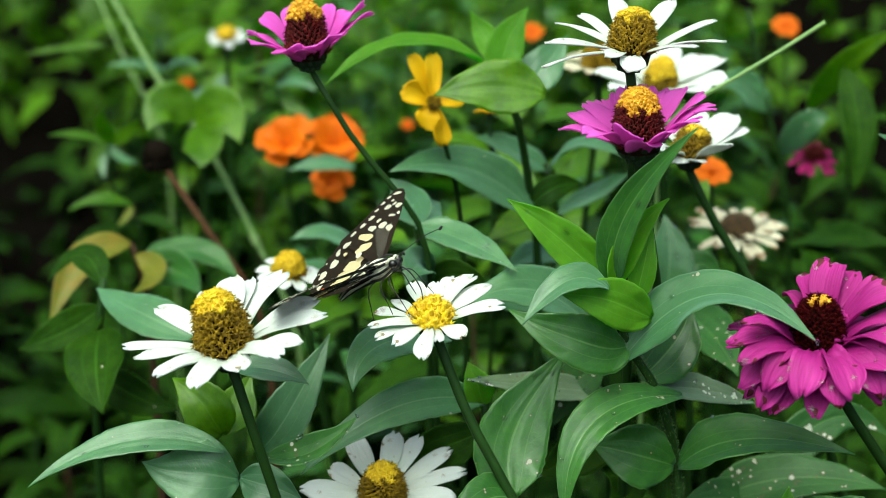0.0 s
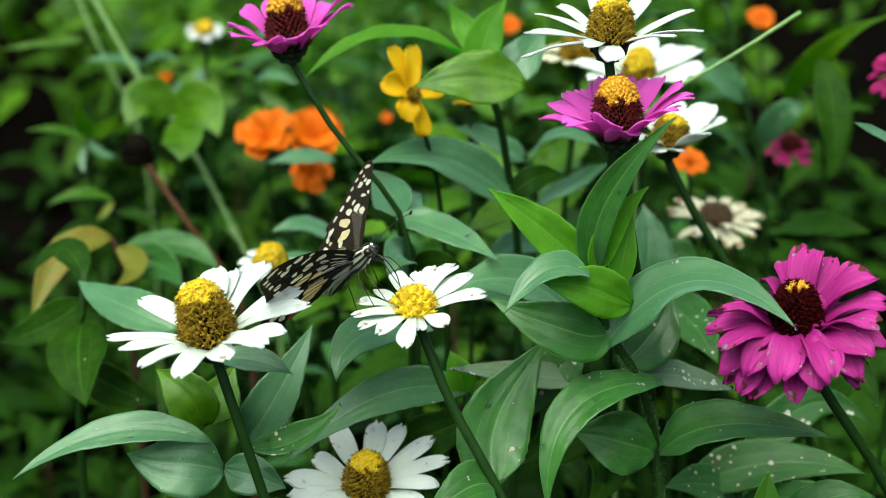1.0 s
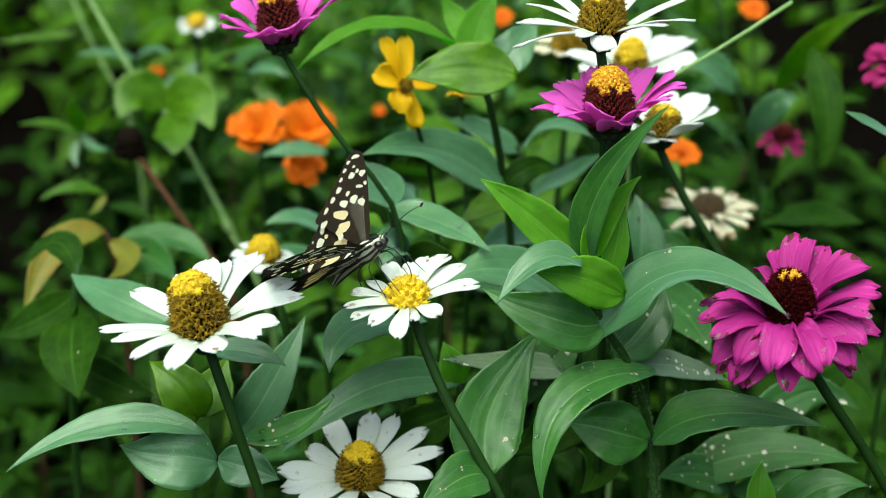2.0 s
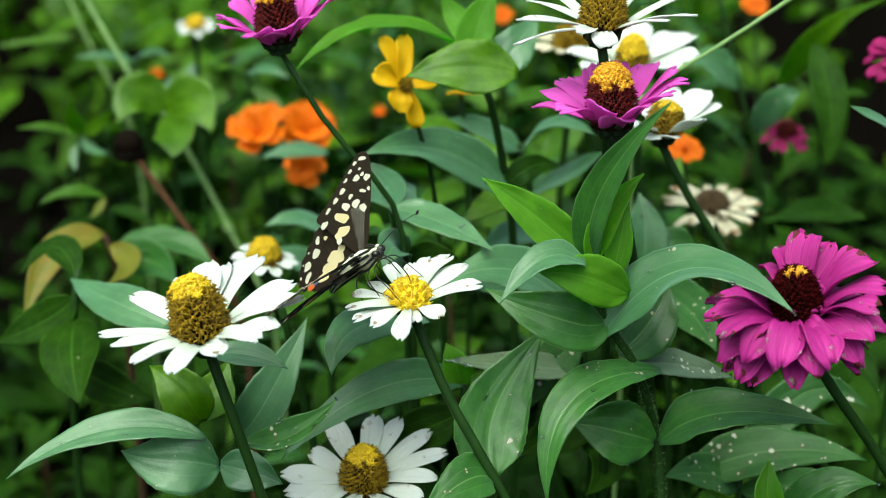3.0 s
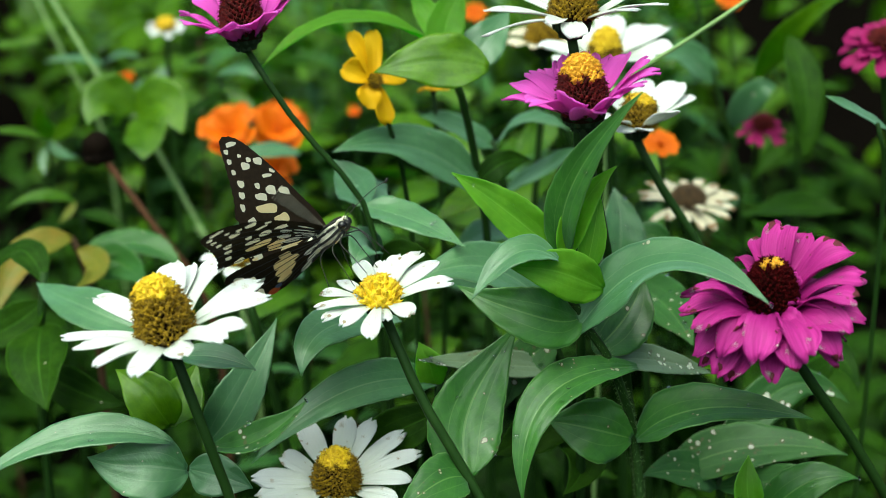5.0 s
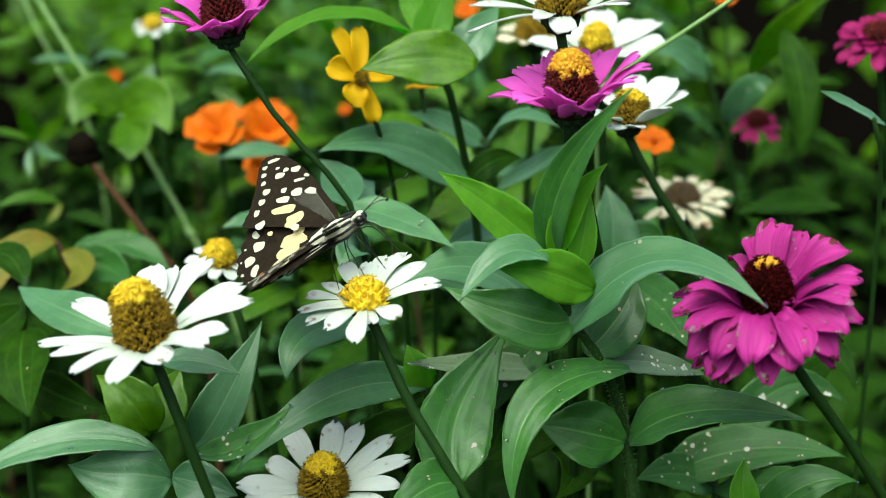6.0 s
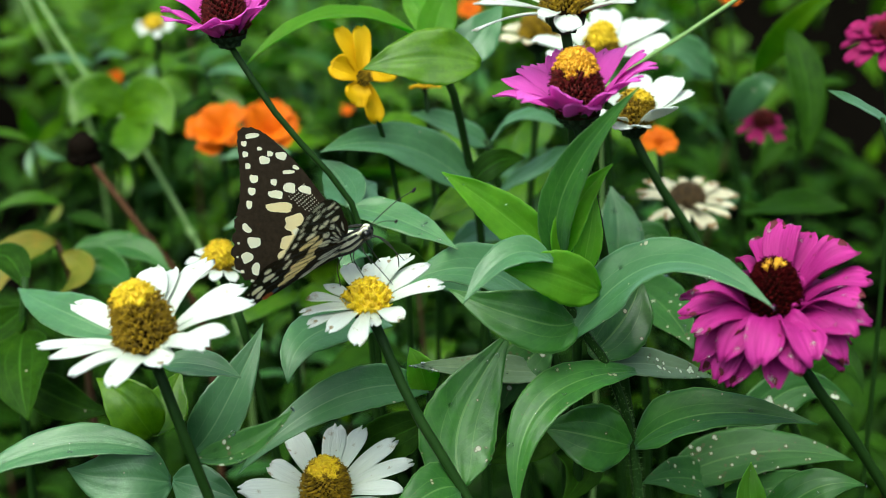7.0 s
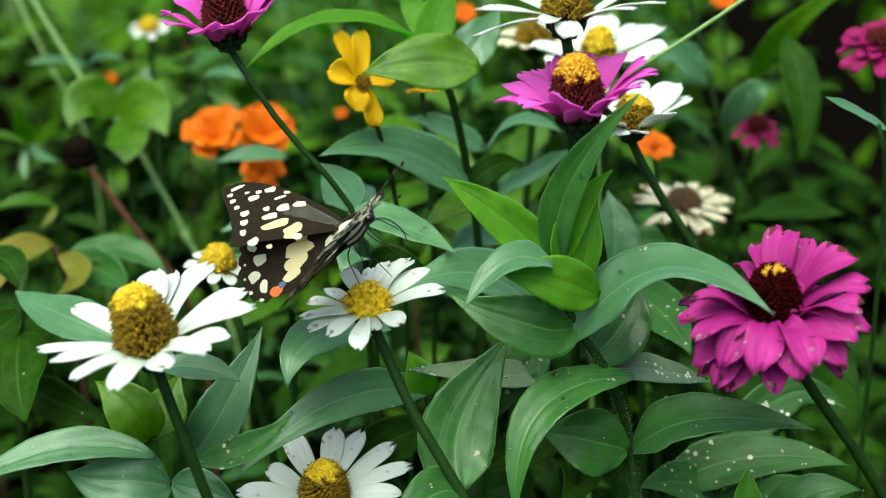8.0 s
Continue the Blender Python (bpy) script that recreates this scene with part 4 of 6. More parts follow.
sprig("zinnia plant with long narrow leaves low in the bed", (0.0149, 0.0281, 0.3332), [(0.0126, 0.0274, 0.3582), (0.0113, 0.0225, 0.3861)], [
    ((0.0113, 0.0225, 0.3861), (-0.0168, 0.0067, 0.3922), (-0.0460, -0.0087, 0.3754), 0.0137, (0, -0.75, 0.7), 0.2, LEAF_PALE_SHEEN),
    ((-0.0008, 0.0349, 0.4032), (-0.0227, 0.0066, 0.4134), (-0.0297, -0.0078, 0.4044), 0.0155, (0, -0.5, 0.9), 0.1, LEAF_PALE_SHEEN),
    ((0.0113, 0.0220, 0.3847), (0.0084, 0.0203, 0.3938), (0.0057, 0.0230, 0.4006), 0.0101, EYEWARD, 0.2, LEAF_YOUNG),
    ((0.0120, 0.0236, 0.3754), (-0.0045, 0.0208, 0.3684), (-0.0161, 0.0267, 0.3564), 0.0147, EYEWARD, 0.2, LEAF_SHADED),
])
# Most leaves here are coloured dark to stand for the shade.
sprig("broad-leaved plant at the edge of the bed, shade put into its leaf colour", (-0.1417, 0.0966, 0.3158), [(-0.1367, 0.0913, 0.3559), (-0.1331, 0.0910, 0.3820), (-0.1320, 0.0966, 0.3958)], [
    ((-0.1331, 0.0894, 0.3781), (-0.1291, 0.0659, 0.3733), (-0.1235, 0.0508, 0.3625), 0.0224, EYEWARD, 0.15, LEAF_SHADED),
    ((-0.0900, 0.0527, 0.3925), (-0.1120, 0.0651, 0.3965), (-0.1330, 0.0900, 0.3945), 0.0165, (0, -0.5, 0.9), 0.15, LEAF_PALE_SHEEN),
    ((-0.1324, 0.0954, 0.3928), (-0.1431, 0.1090, 0.3999), (-0.1561, 0.1050, 0.3899), 0.0127, (0, -0.3, 0.9), 0.15, LEAF_SHADED),
    ((-0.1331, 0.0926, 0.3860), (-0.1468, 0.0886, 0.3762), (-0.1638, 0.0863, 0.3703), 0.0148, EYEWARD, 0.15, LEAF_SHADED),
    ((-0.1362, 0.0921, 0.3579), (-0.1193, 0.0799, 0.3546), (-0.1024, 0.0783, 0.3507), 0.0148, EYEWARD, 0.15, LEAF_SHADED),
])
sprig("yellowing leafy plant in the shade", (-0.1359, 0.1713, 0.3404), [(-0.1349, 0.1695, 0.3627), (-0.1387, 0.1664, 0.3817)], [
    ((-0.1387, 0.1665, 0.3821), (-0.1555, 0.1495, 0.3800), (-0.1638, 0.1254, 0.3603), 0.0146, (0.3, -0.4, 0.85), 0.25, LEAF_YELLOW),
    ((-0.1363, 0.1647, 0.3777), (-0.1258, 0.1528, 0.3748), (-0.1306, 0.1309, 0.3740), 0.0106, EYEWARD, 0.2, LEAF_YELLOW),
    ((-0.1339, 0.1630, 0.3732), (-0.1130, 0.1749, 0.3762), (-0.0920, 0.1612, 0.3688), 0.0165, (0, -0.3, 0.9), 0.2, LEAF),
    ((-0.1339, 0.1639, 0.3755), (-0.1183, 0.1625, 0.3721), (-0.1051, 0.1401, 0.3701), 0.0165, EYEWARD, 0.2, LEAF),
], mat=STEM_BROWN)
sprig("leafy zinnia plant with a round pale leaf, behind the flowers", (0.1693, 0.2503, 0.3225), [(0.1614, 0.2566, 0.3648), (0.1460, 0.2578, 0.4212), (0.1333, 0.2659, 0.4678)], [
    ((0.1550, 0.2594, 0.3984), (0.1623, 0.2459, 0.4185), (0.1723, 0.2471, 0.4214), 0.0137, EYEWARD, 0.1, LEAF_PALE_SHEEN),
    ((0.1460, 0.2578, 0.4212), (0.1320, 0.2526, 0.4348), (0.1183, 0.2423, 0.4361), 0.0158, EYEWARD, 0.1, LEAF_PALE_SHEEN),
    ((0.1648, 0.2578, 0.4212), (0.1753, 0.2373, 0.4505), (0.1930, 0.2042, 0.4754), 0.0118, (0.2, -0.75, 0.6), 0.2, LEAF_BED),
    ((0.1727, 0.2364, 0.4481), (0.1781, 0.2162, 0.4249), (0.1755, 0.2058, 0.3992), 0.0156, EYEWARD, 0.15, LEAF_SHADED),
    ((0.1628, 0.2535, 0.3571), (0.1781, 0.2264, 0.3701), (0.2013, 0.2160, 0.3712), 0.0224, (0, -0.4, 0.9), 0.15, LEAF_SHADED),
    ((0.1636, 0.2514, 0.3520), (0.1676, 0.2234, 0.3628), (0.1598, 0.2073, 0.3495), 0.0184, EYEWARD, 0.15, LEAF_SHADED),
], r=(0.0016, 0.001))
sprig("leafy plant at the rim of the bed with one pale leaf", (0.1708, 0.0741, 0.4203), [(0.1655, 0.0721, 0.4420), (0.1602, 0.0676, 0.4577)], [
    ((0.1674, 0.0765, 0.4529), (0.1509, 0.0646, 0.4636), (0.1400, 0.0616, 0.4693), 0.0060, (0, -0.5, 0.8), 0.2, LEAF_PALE_SHEEN),
], r=(0.0011, 0.0008))
sprig("broad-leaved plant behind a grass stalk", (-0.1341, 0.2959, 0.3285), [(-0.1323, 0.2997, 0.3646), (-0.1362, 0.3010, 0.3945)], [
    ((-0.1357, 0.3020, 0.3972), (-0.1485, 0.2945, 0.4052), (-0.1548, 0.2801, 0.3963), 0.0269, EYEWARD, 0.1, LEAF_BED),
    ((-0.1357, 0.3015, 0.3958), (-0.1202, 0.2935, 0.4026), (-0.1087, 0.2786, 0.3924), 0.0283, EYEWARD, 0.1, LEAF_BED),
    ((-0.1357, 0.3010, 0.3945), (-0.1269, 0.2780, 0.3911), (-0.1264, 0.2643, 0.3839), 0.0227, EYEWARD, 0.1, LEAF_BED),
])

sprig("leafy zinnia plant with bright green leaves behind the pink flower", (0.0815, 0.2893, 0.3121), [(0.0779, 0.2837, 0.3519), (0.0729, 0.2744, 0.3821), (0.0691, 0.2721, 0.4031)], [
    ((0.0694, 0.2716, 0.4018), (0.0546, 0.2660, 0.4147), (0.0377, 0.2548, 0.4137), 0.0147, (0, -0.4, 0.9), 0.15, LEAF_BED),
    ((0.0694, 0.2716, 0.4018), (0.0613, 0.2574, 0.3933), (0.0471, 0.2443, 0.3877), 0.0152, (0, -0.6, 0.8), 0.15, LEAF_BED),
    ((0.0732, 0.2739, 0.3808), (0.0586, 0.2492, 0.3732), (0.0538, 0.2343, 0.3629), 0.0163, EYEWARD, 0.15, LEAF_BED),
    ((0.0754, 0.2797, 0.3685), (0.0562, 0.2712, 0.3743), (0.0320, 0.2599, 0.3729), 0.0149, (0, -0.4, 0.9), 0.15, LEAF_PALE_SHEEN),
    ((0.0779, 0.2832, 0.3505), (0.0576, 0.2650, 0.3588), (0.0375, 0.2520, 0.3533), 0.0165, (0, -0.4, 0.9), 0.15, LEAF_BED),
], r=(0.0016, 0.001))
sprig("leafy zinnia plant with bright green leaves behind the butterfly", (0.0218, 0.2687, 0.3146), [(0.0184, 0.2639, 0.3562), (0.0168, 0.2618, 0.3775), (0.0152, 0.2584, 0.3959)], [
    ((0.0157, 0.2579, 0.3946), (0.0016, 0.2513, 0.4051), (-0.0129, 0.2407, 0.4055), 0.0139, (0, -0.4, 0.9), 0.15, LEAF_BED),
    ((0.0157, 0.2579, 0.3946), (0.0270, 0.2463, 0.3927), (0.0385, 0.2323, 0.3848), 0.0139, (0, -0.5, 0.85), 0.15, LEAF_BED),
    ((0.0176, 0.2587, 0.3699), (0.0043, 0.2482, 0.3707), (-0.0104, 0.2353, 0.3654), 0.0150, (0, -0.5, 0.85), 0.15, LEAF_BED),
    ((0.0184, 0.2629, 0.3536), (0.0320, 0.2530, 0.3558), (0.0451, 0.2391, 0.3480), 0.0157, (0, -0.5, 0.85), 0.15, LEAF_BED),
    ((0.0190, 0.2608, 0.3484), (0.0044, 0.2494, 0.3469), (-0.0065, 0.2350, 0.3380), 0.0157, (0, -0.5, 0.85), 0.15, LEAF_BED),
], r=(0.0016, 0.001))

sprig("slender leafy plant with pale pointed leaves in the shade", (-0.1862, 0.3200, 0.3190), [(-0.1799, 0.3000, 0.3553), (-0.1802, 0.3000, 0.3834)], [
    ((-0.1801, 0.3000, 0.3840), (-0.1939, 0.2940, 0.3901), (-0.2078, 0.2880, 0.3913), 0.0066, (0, -0.35, 0.95), 0.15, LEAF_BED),
    ((-0.1795, 0.3000, 0.3840), (-0.1805, 0.2940, 0.3951), (-0.1787, 0.2880, 0.4054), 0.0089, EYEWARD, 0.15, LEAF_BED),
    ((-0.1795, 0.3000, 0.3846), (-0.1680, 0.2940, 0.3921), (-0.1602, 0.2880, 0.4013), 0.0071, EYEWARD, 0.15, LEAF_BED),
    ((-0.1797, 0.3000, 0.3828), (-0.1721, 0.2940, 0.3781), (-0.1631, 0.2880, 0.3782), 0.0054, (0, -0.35, 0.95), 0.15, LEAF_PALE_SHEEN),
    ((-0.1811, 0.3000, 0.3798), (-0.1825, 0.2940, 0.3742), (-0.1802, 0.2880, 0.3686), 0.0042, EYEWARD, 0.15, LEAF_PALE_SHEEN),
], r=(0.0014, 0.0009))
sprig("leafy plant with a yellow-green drooping leaf in the shade", (-0.1636, 0.2900, 0.3150), [(-0.1589, 0.2700, 0.3388), (-0.1604, 0.2700, 0.3554)], [
    ((-0.1627, 0.2700, 0.3614), (-0.1776, 0.2640, 0.3665), (-0.1924, 0.2580, 0.3619), 0.0087, (0, -0.35, 0.95), 0.15, LEAF_BED),
    ((-0.1627, 0.2700, 0.3614), (-0.1645, 0.2640, 0.3576), (-0.1682, 0.2580, 0.3548), 0.0041, EYEWARD, 0.15, LEAF_YELLOW),
    ((-0.1604, 0.2700, 0.3554), (-0.1466, 0.2640, 0.3547), (-0.1347, 0.2580, 0.3495), 0.0075, (0, -0.35, 0.95), 0.15, LEAF_SHADED),
    ((-0.1607, 0.2700, 0.3509), (-0.1778, 0.2640, 0.3502), (-0.1910, 0.2580, 0.3435), 0.0076, (0, -0.35, 0.95), 0.15, LEAF_SHADED),
], r=(0.0014, 0.0009))
sprig("leafy plant with grey-green leaves far back in the bed", (-0.1738, 0.4400, 0.3316), [(-0.1726, 0.4200, 0.3662), (-0.1757, 0.4200, 0.3903)], [
    ((-0.1756, 0.4200, 0.3920), (-0.1905, 0.4140, 0.3969), (-0.2071, 0.4080, 0.3967), 0.0082, (0, -0.35, 0.95), 0.15, LEAF_PALE_SHEEN),
    ((-0.1756, 0.4200, 0.3920), (-0.1640, 0.4140, 0.3992), (-0.1516, 0.4080, 0.3974), 0.0075, (0, -0.35, 0.95), 0.15, LEAF_PALE_SHEEN),
    ((-0.2090, 0.4200, 0.4065), (-0.2307, 0.4140, 0.4053), (-0.2555, 0.4080, 0.4027), 0.0069, (0, -0.35, 0.95), 0.15, LEAF_BED),
    ((-0.1514, 0.4200, 0.3818), (-0.1533, 0.4140, 0.3783), (-0.1482, 0.4080, 0.3738), 0.0075, EYEWARD, 0.15, LEAF_PALE_SHEEN),
    ((-0.1392, 0.4200, 0.3903), (-0.1411, 0.4140, 0.3817), (-0.1395, 0.4080, 0.3704), 0.0102, EYEWARD, 0.15, LEAF_PALE_SHEEN),
    ((-0.1763, 0.4200, 0.4038), (-0.1613, 0.4140, 0.4136), (-0.1468, 0.4080, 0.4199), 0.0075, (0, -0.35, 0.95), 0.15, LEAF_BED),
    ((-0.1793, 0.4200, 0.4072), (-0.1902, 0.4140, 0.4185), (-0.1980, 0.4080, 0.4248), 0.0068, (0, -0.35, 0.95), 0.15, LEAF_BED),
], r=(0.0014, 0.0009))
sprig("leafy plant with narrow arching leaves behind the pink flower", (-0.0941, 0.3500, 0.3671), [(-0.0937, 0.3300, 0.3921), (-0.0975, 0.3300, 0.4075)], [
    ((-0.1222, 0.3300, 0.4141), (-0.1063, 0.3240, 0.4205), (-0.0884, 0.3180, 0.4279), 0.0036, (0, -0.35, 0.95), 0.15, LEAF_BED),
    ((-0.0974, 0.3300, 0.4081), (-0.0848, 0.3240, 0.4121), (-0.0741, 0.3180, 0.4092), 0.0072, (0, -0.35, 0.95), 0.15, LEAF_PALE_SHEEN),
    ((-0.0974, 0.3300, 0.4081), (-0.1038, 0.3240, 0.4136), (-0.1117, 0.3180, 0.4136), 0.0072, (0, -0.35, 0.95), 0.15, LEAF_BED),
    ((-0.0963, 0.3300, 0.4013), (-0.0840, 0.3240, 0.3969), (-0.0777, 0.3180, 0.3895), 0.0066, EYEWARD, 0.15, LEAF_BED),
    ((-0.0951, 0.3300, 0.3952), (-0.1063, 0.3240, 0.3938), (-0.1132, 0.3180, 0.3879), 0.0079, (0, -0.35, 0.95), 0.15, LEAF_SHADED),
    ((-0.1008, 0.3300, 0.4285), (-0.0911, 0.3240, 0.4344), (-0.0817, 0.3180, 0.4349), 0.0066, (0, -0.35, 0.95), 0.15, LEAF_PALE_SHEEN),
], r=(0.0014, 0.0009))
# All its leaves carry the shade of this corner in their colour.
sprig("leafy plant at the end of the bed, shade put into its leaf colour", (0.2186, 0.3500, 0.3376), [(0.2067, 0.3300, 0.3734), (0.1979, 0.3300, 0.4013)], [
    ((0.1979, 0.3300, 0.4013), (0.2092, 0.3240, 0.3923), (0.2109, 0.3180, 0.3616), 0.0187, EYEWARD, 0.15, LEAF_SHADED),
    ((0.1979, 0.3300, 0.4013), (0.1836, 0.3240, 0.4121), (0.1702, 0.3180, 0.4166), 0.0080, (0, -0.35, 0.95), 0.15, LEAF_SHADED),
    ((0.2021, 0.3300, 0.3890), (0.2143, 0.3240, 0.4000), (0.2273, 0.3180, 0.4001), 0.0087, (0, -0.35, 0.95), 0.15, LEAF_SHADED),
    ((0.2067, 0.3300, 0.3734), (0.2205, 0.3240, 0.3706), (0.2342, 0.3180, 0.3616), 0.0095, (0, -0.35, 0.95), 0.15, LEAF_SHADED),
    ((0.2070, 0.3300, 0.3703), (0.1913, 0.3240, 0.3627), (0.1821, 0.3180, 0.3489), 0.0094, EYEWARD, 0.15, LEAF_SHADED),
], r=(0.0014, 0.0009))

# grass stalks
def stalk(points, r, label):
    foot = Vector((*points[0][:2], 0.0))
    ob = thing("grass_stalk", foot, label, "grass", "grass stalks")
    part("blade", tube(bmesh.new(), [Vector(p) - foot for p in (foot, *points)], r, r * 0.7, 30, 6, 0.03), STRAW, ob)
    bm = bmesh.new()
    a, b = Vector(points[1]) - foot, Vector(points[-1]) - foot
    tube(bm, [a, a + (b - a) * 0.04], r * 1.5, r * 1.3, 3, 6)
    part("joint", bm, STRAW, ob)


stalk([(-0.0839, 0.2804, 0.2902), (-0.1046, 0.2970, 0.3313), (-0.1395, 0.3245, 0.3860), (-0.1575, 0.3366, 0.4026), (-0.1923, 0.3668, 0.4506)], 0.0015, "pale green leaning grass stalk")
stalk([(-0.1833, 0.4332, 0.3482), (-0.2005, 0.4461, 0.3800), (-0.2142, 0.4564, 0.4055), (-0.2271, 0.4754, 0.4258)], 0.0010, "pale green leaning grass stalk")
stalk([(0.0753, 0.1077, 0.4232), (0.0738, 0.0961, 0.4615), (0.0860, 0.0949, 0.4717), (0.1020, 0.0937, 0.4822), (0.1264, 0.0952, 0.4991)], 0.0011, "pale green leaning grass stalk")

# the withered head
foot = Vector((*((-0.0981, 0.1971, 0.3510))[:2], 0.0))
withered = thing("withered_flower", foot, "withered black seed head on a brown stem", "flower")
part("stem", tube(bmesh.new(), [Vector(p) - foot for p in (foot, (-0.0899, 0.2051, 0.3306), (-0.1122, 0.2057, 0.3723), (-0.1334, 0.2167, 0.3996), (-0.1364, 0.2184, 0.4036))], 0.0019, 0.0014, 30, 8, 0.03), STEM_RUST, withered)
bm = bmesh.new()
rnd = random.Random(4)
tip = Vector((-0.1369, 0.2191, 0.4055)) - foot
ax = Vector((-0.15, 0, 1)).normalized()
for i in range(90):
    a, f = i * 2.4, (i + 0.5) / 90
    d = Vector((math.cos(a) * (1 - f), math.sin(a) * (1 - f), 0.3 + f)).normalized()
    cone_spike(bm, tip + Vector((d.x, d.y, 0)) * 0.006 + Vector((0, 0, 0.008 * f - 0.006)), d, rnd.uniform(0.001, 0.003), 0.0022, 5, 0.5)
bmesh.ops.create_icosphere(bm, subdivisions=2, radius=0.0068, matrix=Matrix.Translation(tip))
part("seed_head", bm, DEAD, withered, "black withered seed head")


# yellow and orange flowers
def cosmos(centre, axis, radius, stem, label, mat, rows, seed, wide=0.62, group="cosmos flowers", rays=()):
    foot = Vector((stem[0][0], stem[0][1] + 0.02, 0.0))
    ob = thing("cosmos", foot, label, "flower", group)
    rnd = random.Random(seed)
    m = Matrix.Translation(-foot) @ frame_on(centre, axis, rnd.uniform(0, 6))
    m0 = Matrix.Translation(-foot) @ frame_on(centre, axis)
    pts = [foot, *[Vector(p) for p in stem], Vector(centre) - Vector(axis).normalized() * radius * 0.1]
    part("stem", tube(bmesh.new(), [p - foot for p in pts], 0.0012, 0.0009, 26, 7), STEM, ob)
    part("sepal_cup", sepals_bm(radius * 0.16, radius * 0.2), SEPAL, ob, m=m)
    for r, (n, length, rise, droop) in enumerate(rows):
        for k in range(n):
            bm = petal_bm(radius * 0.08, radius * length * rnd.uniform(0.9, 1.05), radius * wide * rnd.uniform(0.85, 1.1), rise + rnd.uniform(-.12, .12), droop, 0.12, 0.15, seed * 50 + r * 10 + k, wavy=0.08)
            part("petal", bm, mat, ob, m=m @ Matrix.Translation((0, 0, 0.001 * r + 0.0004 * (k % 2))) @ Matrix.Rotation(2 * math.pi * (k + 0.5 * r) / n + rnd.uniform(-.12, .12), 4, "Z"))
    for k, (angle, reach, broad) in enumerate(rays):
        bm = petal_bm(radius * 0.08, reach, broad, 0.3 * rnd.uniform(0.3, 1.2), 0.15, 0.06, 0.3, seed * 50 + k, wavy=0.12)
        part("petal", bm, mat, ob, m=m0 @ Matrix.Translation((0, 0, 0.0005 * (k % 2))) @ Matrix.Rotation(radians(angle), 4, "Z"))
    bm = bmesh.new()
    for i in range(40):
        a, f = i * 2.4, (i + 0.5) / 40
        p = Vector((math.cos(a), math.sin(a), 0)) * radius * 0.17 * math.sqrt(f)
        cone_spike(bm, p + Vector((0, 0, 0.001)), Vector((p.x * 60, p.y * 60, 1)).normalized(), radius * 0.18, radius * 0.025, 5, 0.8)
    part("centre", bm, ORANGE if mat is ORANGE else CHAFF, ob, m=m)
    return ob


cosmos((-0.0094, 0.0946, 0.4669), (0.30, -0.70, 0.30), 0.0144, [(0.0034, 0.1005, 0.4056), (-0.0019, 0.0989, 0.4416)], "yellow cosmos with broad rounded petals", YELLOW, (), 3, rays=((118, 0.0190, 0.0062), (93, 0.0178, 0.0072), (158, 0.0125, 0.0088), (246, 0.0098, 0.0100), (290, 0.0155, 0.0074), (20, 0.0130, 0.0080)))
cosmos((0.0121, 0.1500, 0.4480), (-0.1, 0.2, 1.0), 0.0067, [(0.0153, 0.1470, 0.3872), (0.0139, 0.1514, 0.4247)], "small yellow cosmos half hidden by a leaf", YELLOW, ((6, 1.0, 0.3, 0.25),), 5)
cosmos((-0.0831, 0.2589, 0.3971), (-0.1, -0.6, 0.8), 0.0148, [(-0.0907, 0.3445, 0.2888), (-0.0943, 0.3519, 0.3336)], "ruffled orange cosmos in the shade of the bed", ORANGE, ((5, 1.0, 0.75, 0.25), (5, 0.8, 1.1, 0.35)), 7, 0.95)
cosmos((-0.0617, 0.2688, 0.3949), (0.2, -0.6, 0.8), 0.0148, [(-0.0692, 0.3537, 0.2849), (-0.0709, 0.3613, 0.3302)], "ruffled orange cosmos in the shade of the bed", ORANGE, ((5, 1.0, 0.75, 0.25), (5, 0.8, 1.1, 0.35)), 9, 0.95)
cosmos((-0.0604, 0.2432, 0.3850), (0.1, -0.7, 0.5), 0.0100, [(-0.0659, 0.3306, 0.2810), (-0.0691, 0.3366, 0.3225)], "orange cosmos hanging under a leaf", ORANGE, ((5, 1.0, 0.6, 0.25), (4, 0.75, 1.0, 0.35)), 11, 0.95)
cosmos((0.1073, 0.1798, 0.4150), (0.1, -0.5, 0.8), 0.0081, [(0.1153, 0.1787, 0.3588), (0.1110, 0.1804, 0.3898)], "small orange cosmos behind a white zinnia", ORANGE, ((8, 1.0, 0.3, 0.2),), 13)
cosmos((0.1823, 0.4015, 0.4297), (0, -0.6, 0.8), 0.0083, [(0.1885, 0.3973, 0.3660), (0.1853, 0.3998, 0.3988)], "small orange cosmos far back in the bed", ORANGE, ((8, 1.0, 0.3, 0.2),), 15)
cosmos((0.0390, 0.3991, 0.4238), (0, -0.6, 0.8), 0.0070, [(0.0429, 0.3973, 0.3660), (0.0407, 0.3986, 0.3958)], "small orange cosmos far back in the bed", ORANGE, ((8, 1.0, 0.3, 0.2),), 17)
cosmos((-0.1656, 0.4351, 0.3794), (0, -0.6, 0.8), 0.0048, [(-0.1681, 0.4324, 0.3195), (-0.1668, 0.4332, 0.3482)], "orange cosmos bud far back in the bed", ORANGE, ((6, 1.0, 0.6, 0.2),), 19)
cosmos((-0.0319, 0.4268, 0.3590), (0, -0.6, 0.8), 0.0041, [(-0.0292, 0.4272, 0.3066), (-0.0306, 0.4268, 0.3323)], "orange cosmos bud far back in the bed", ORANGE, ((6, 1.0, 0.6, 0.2),), 21)

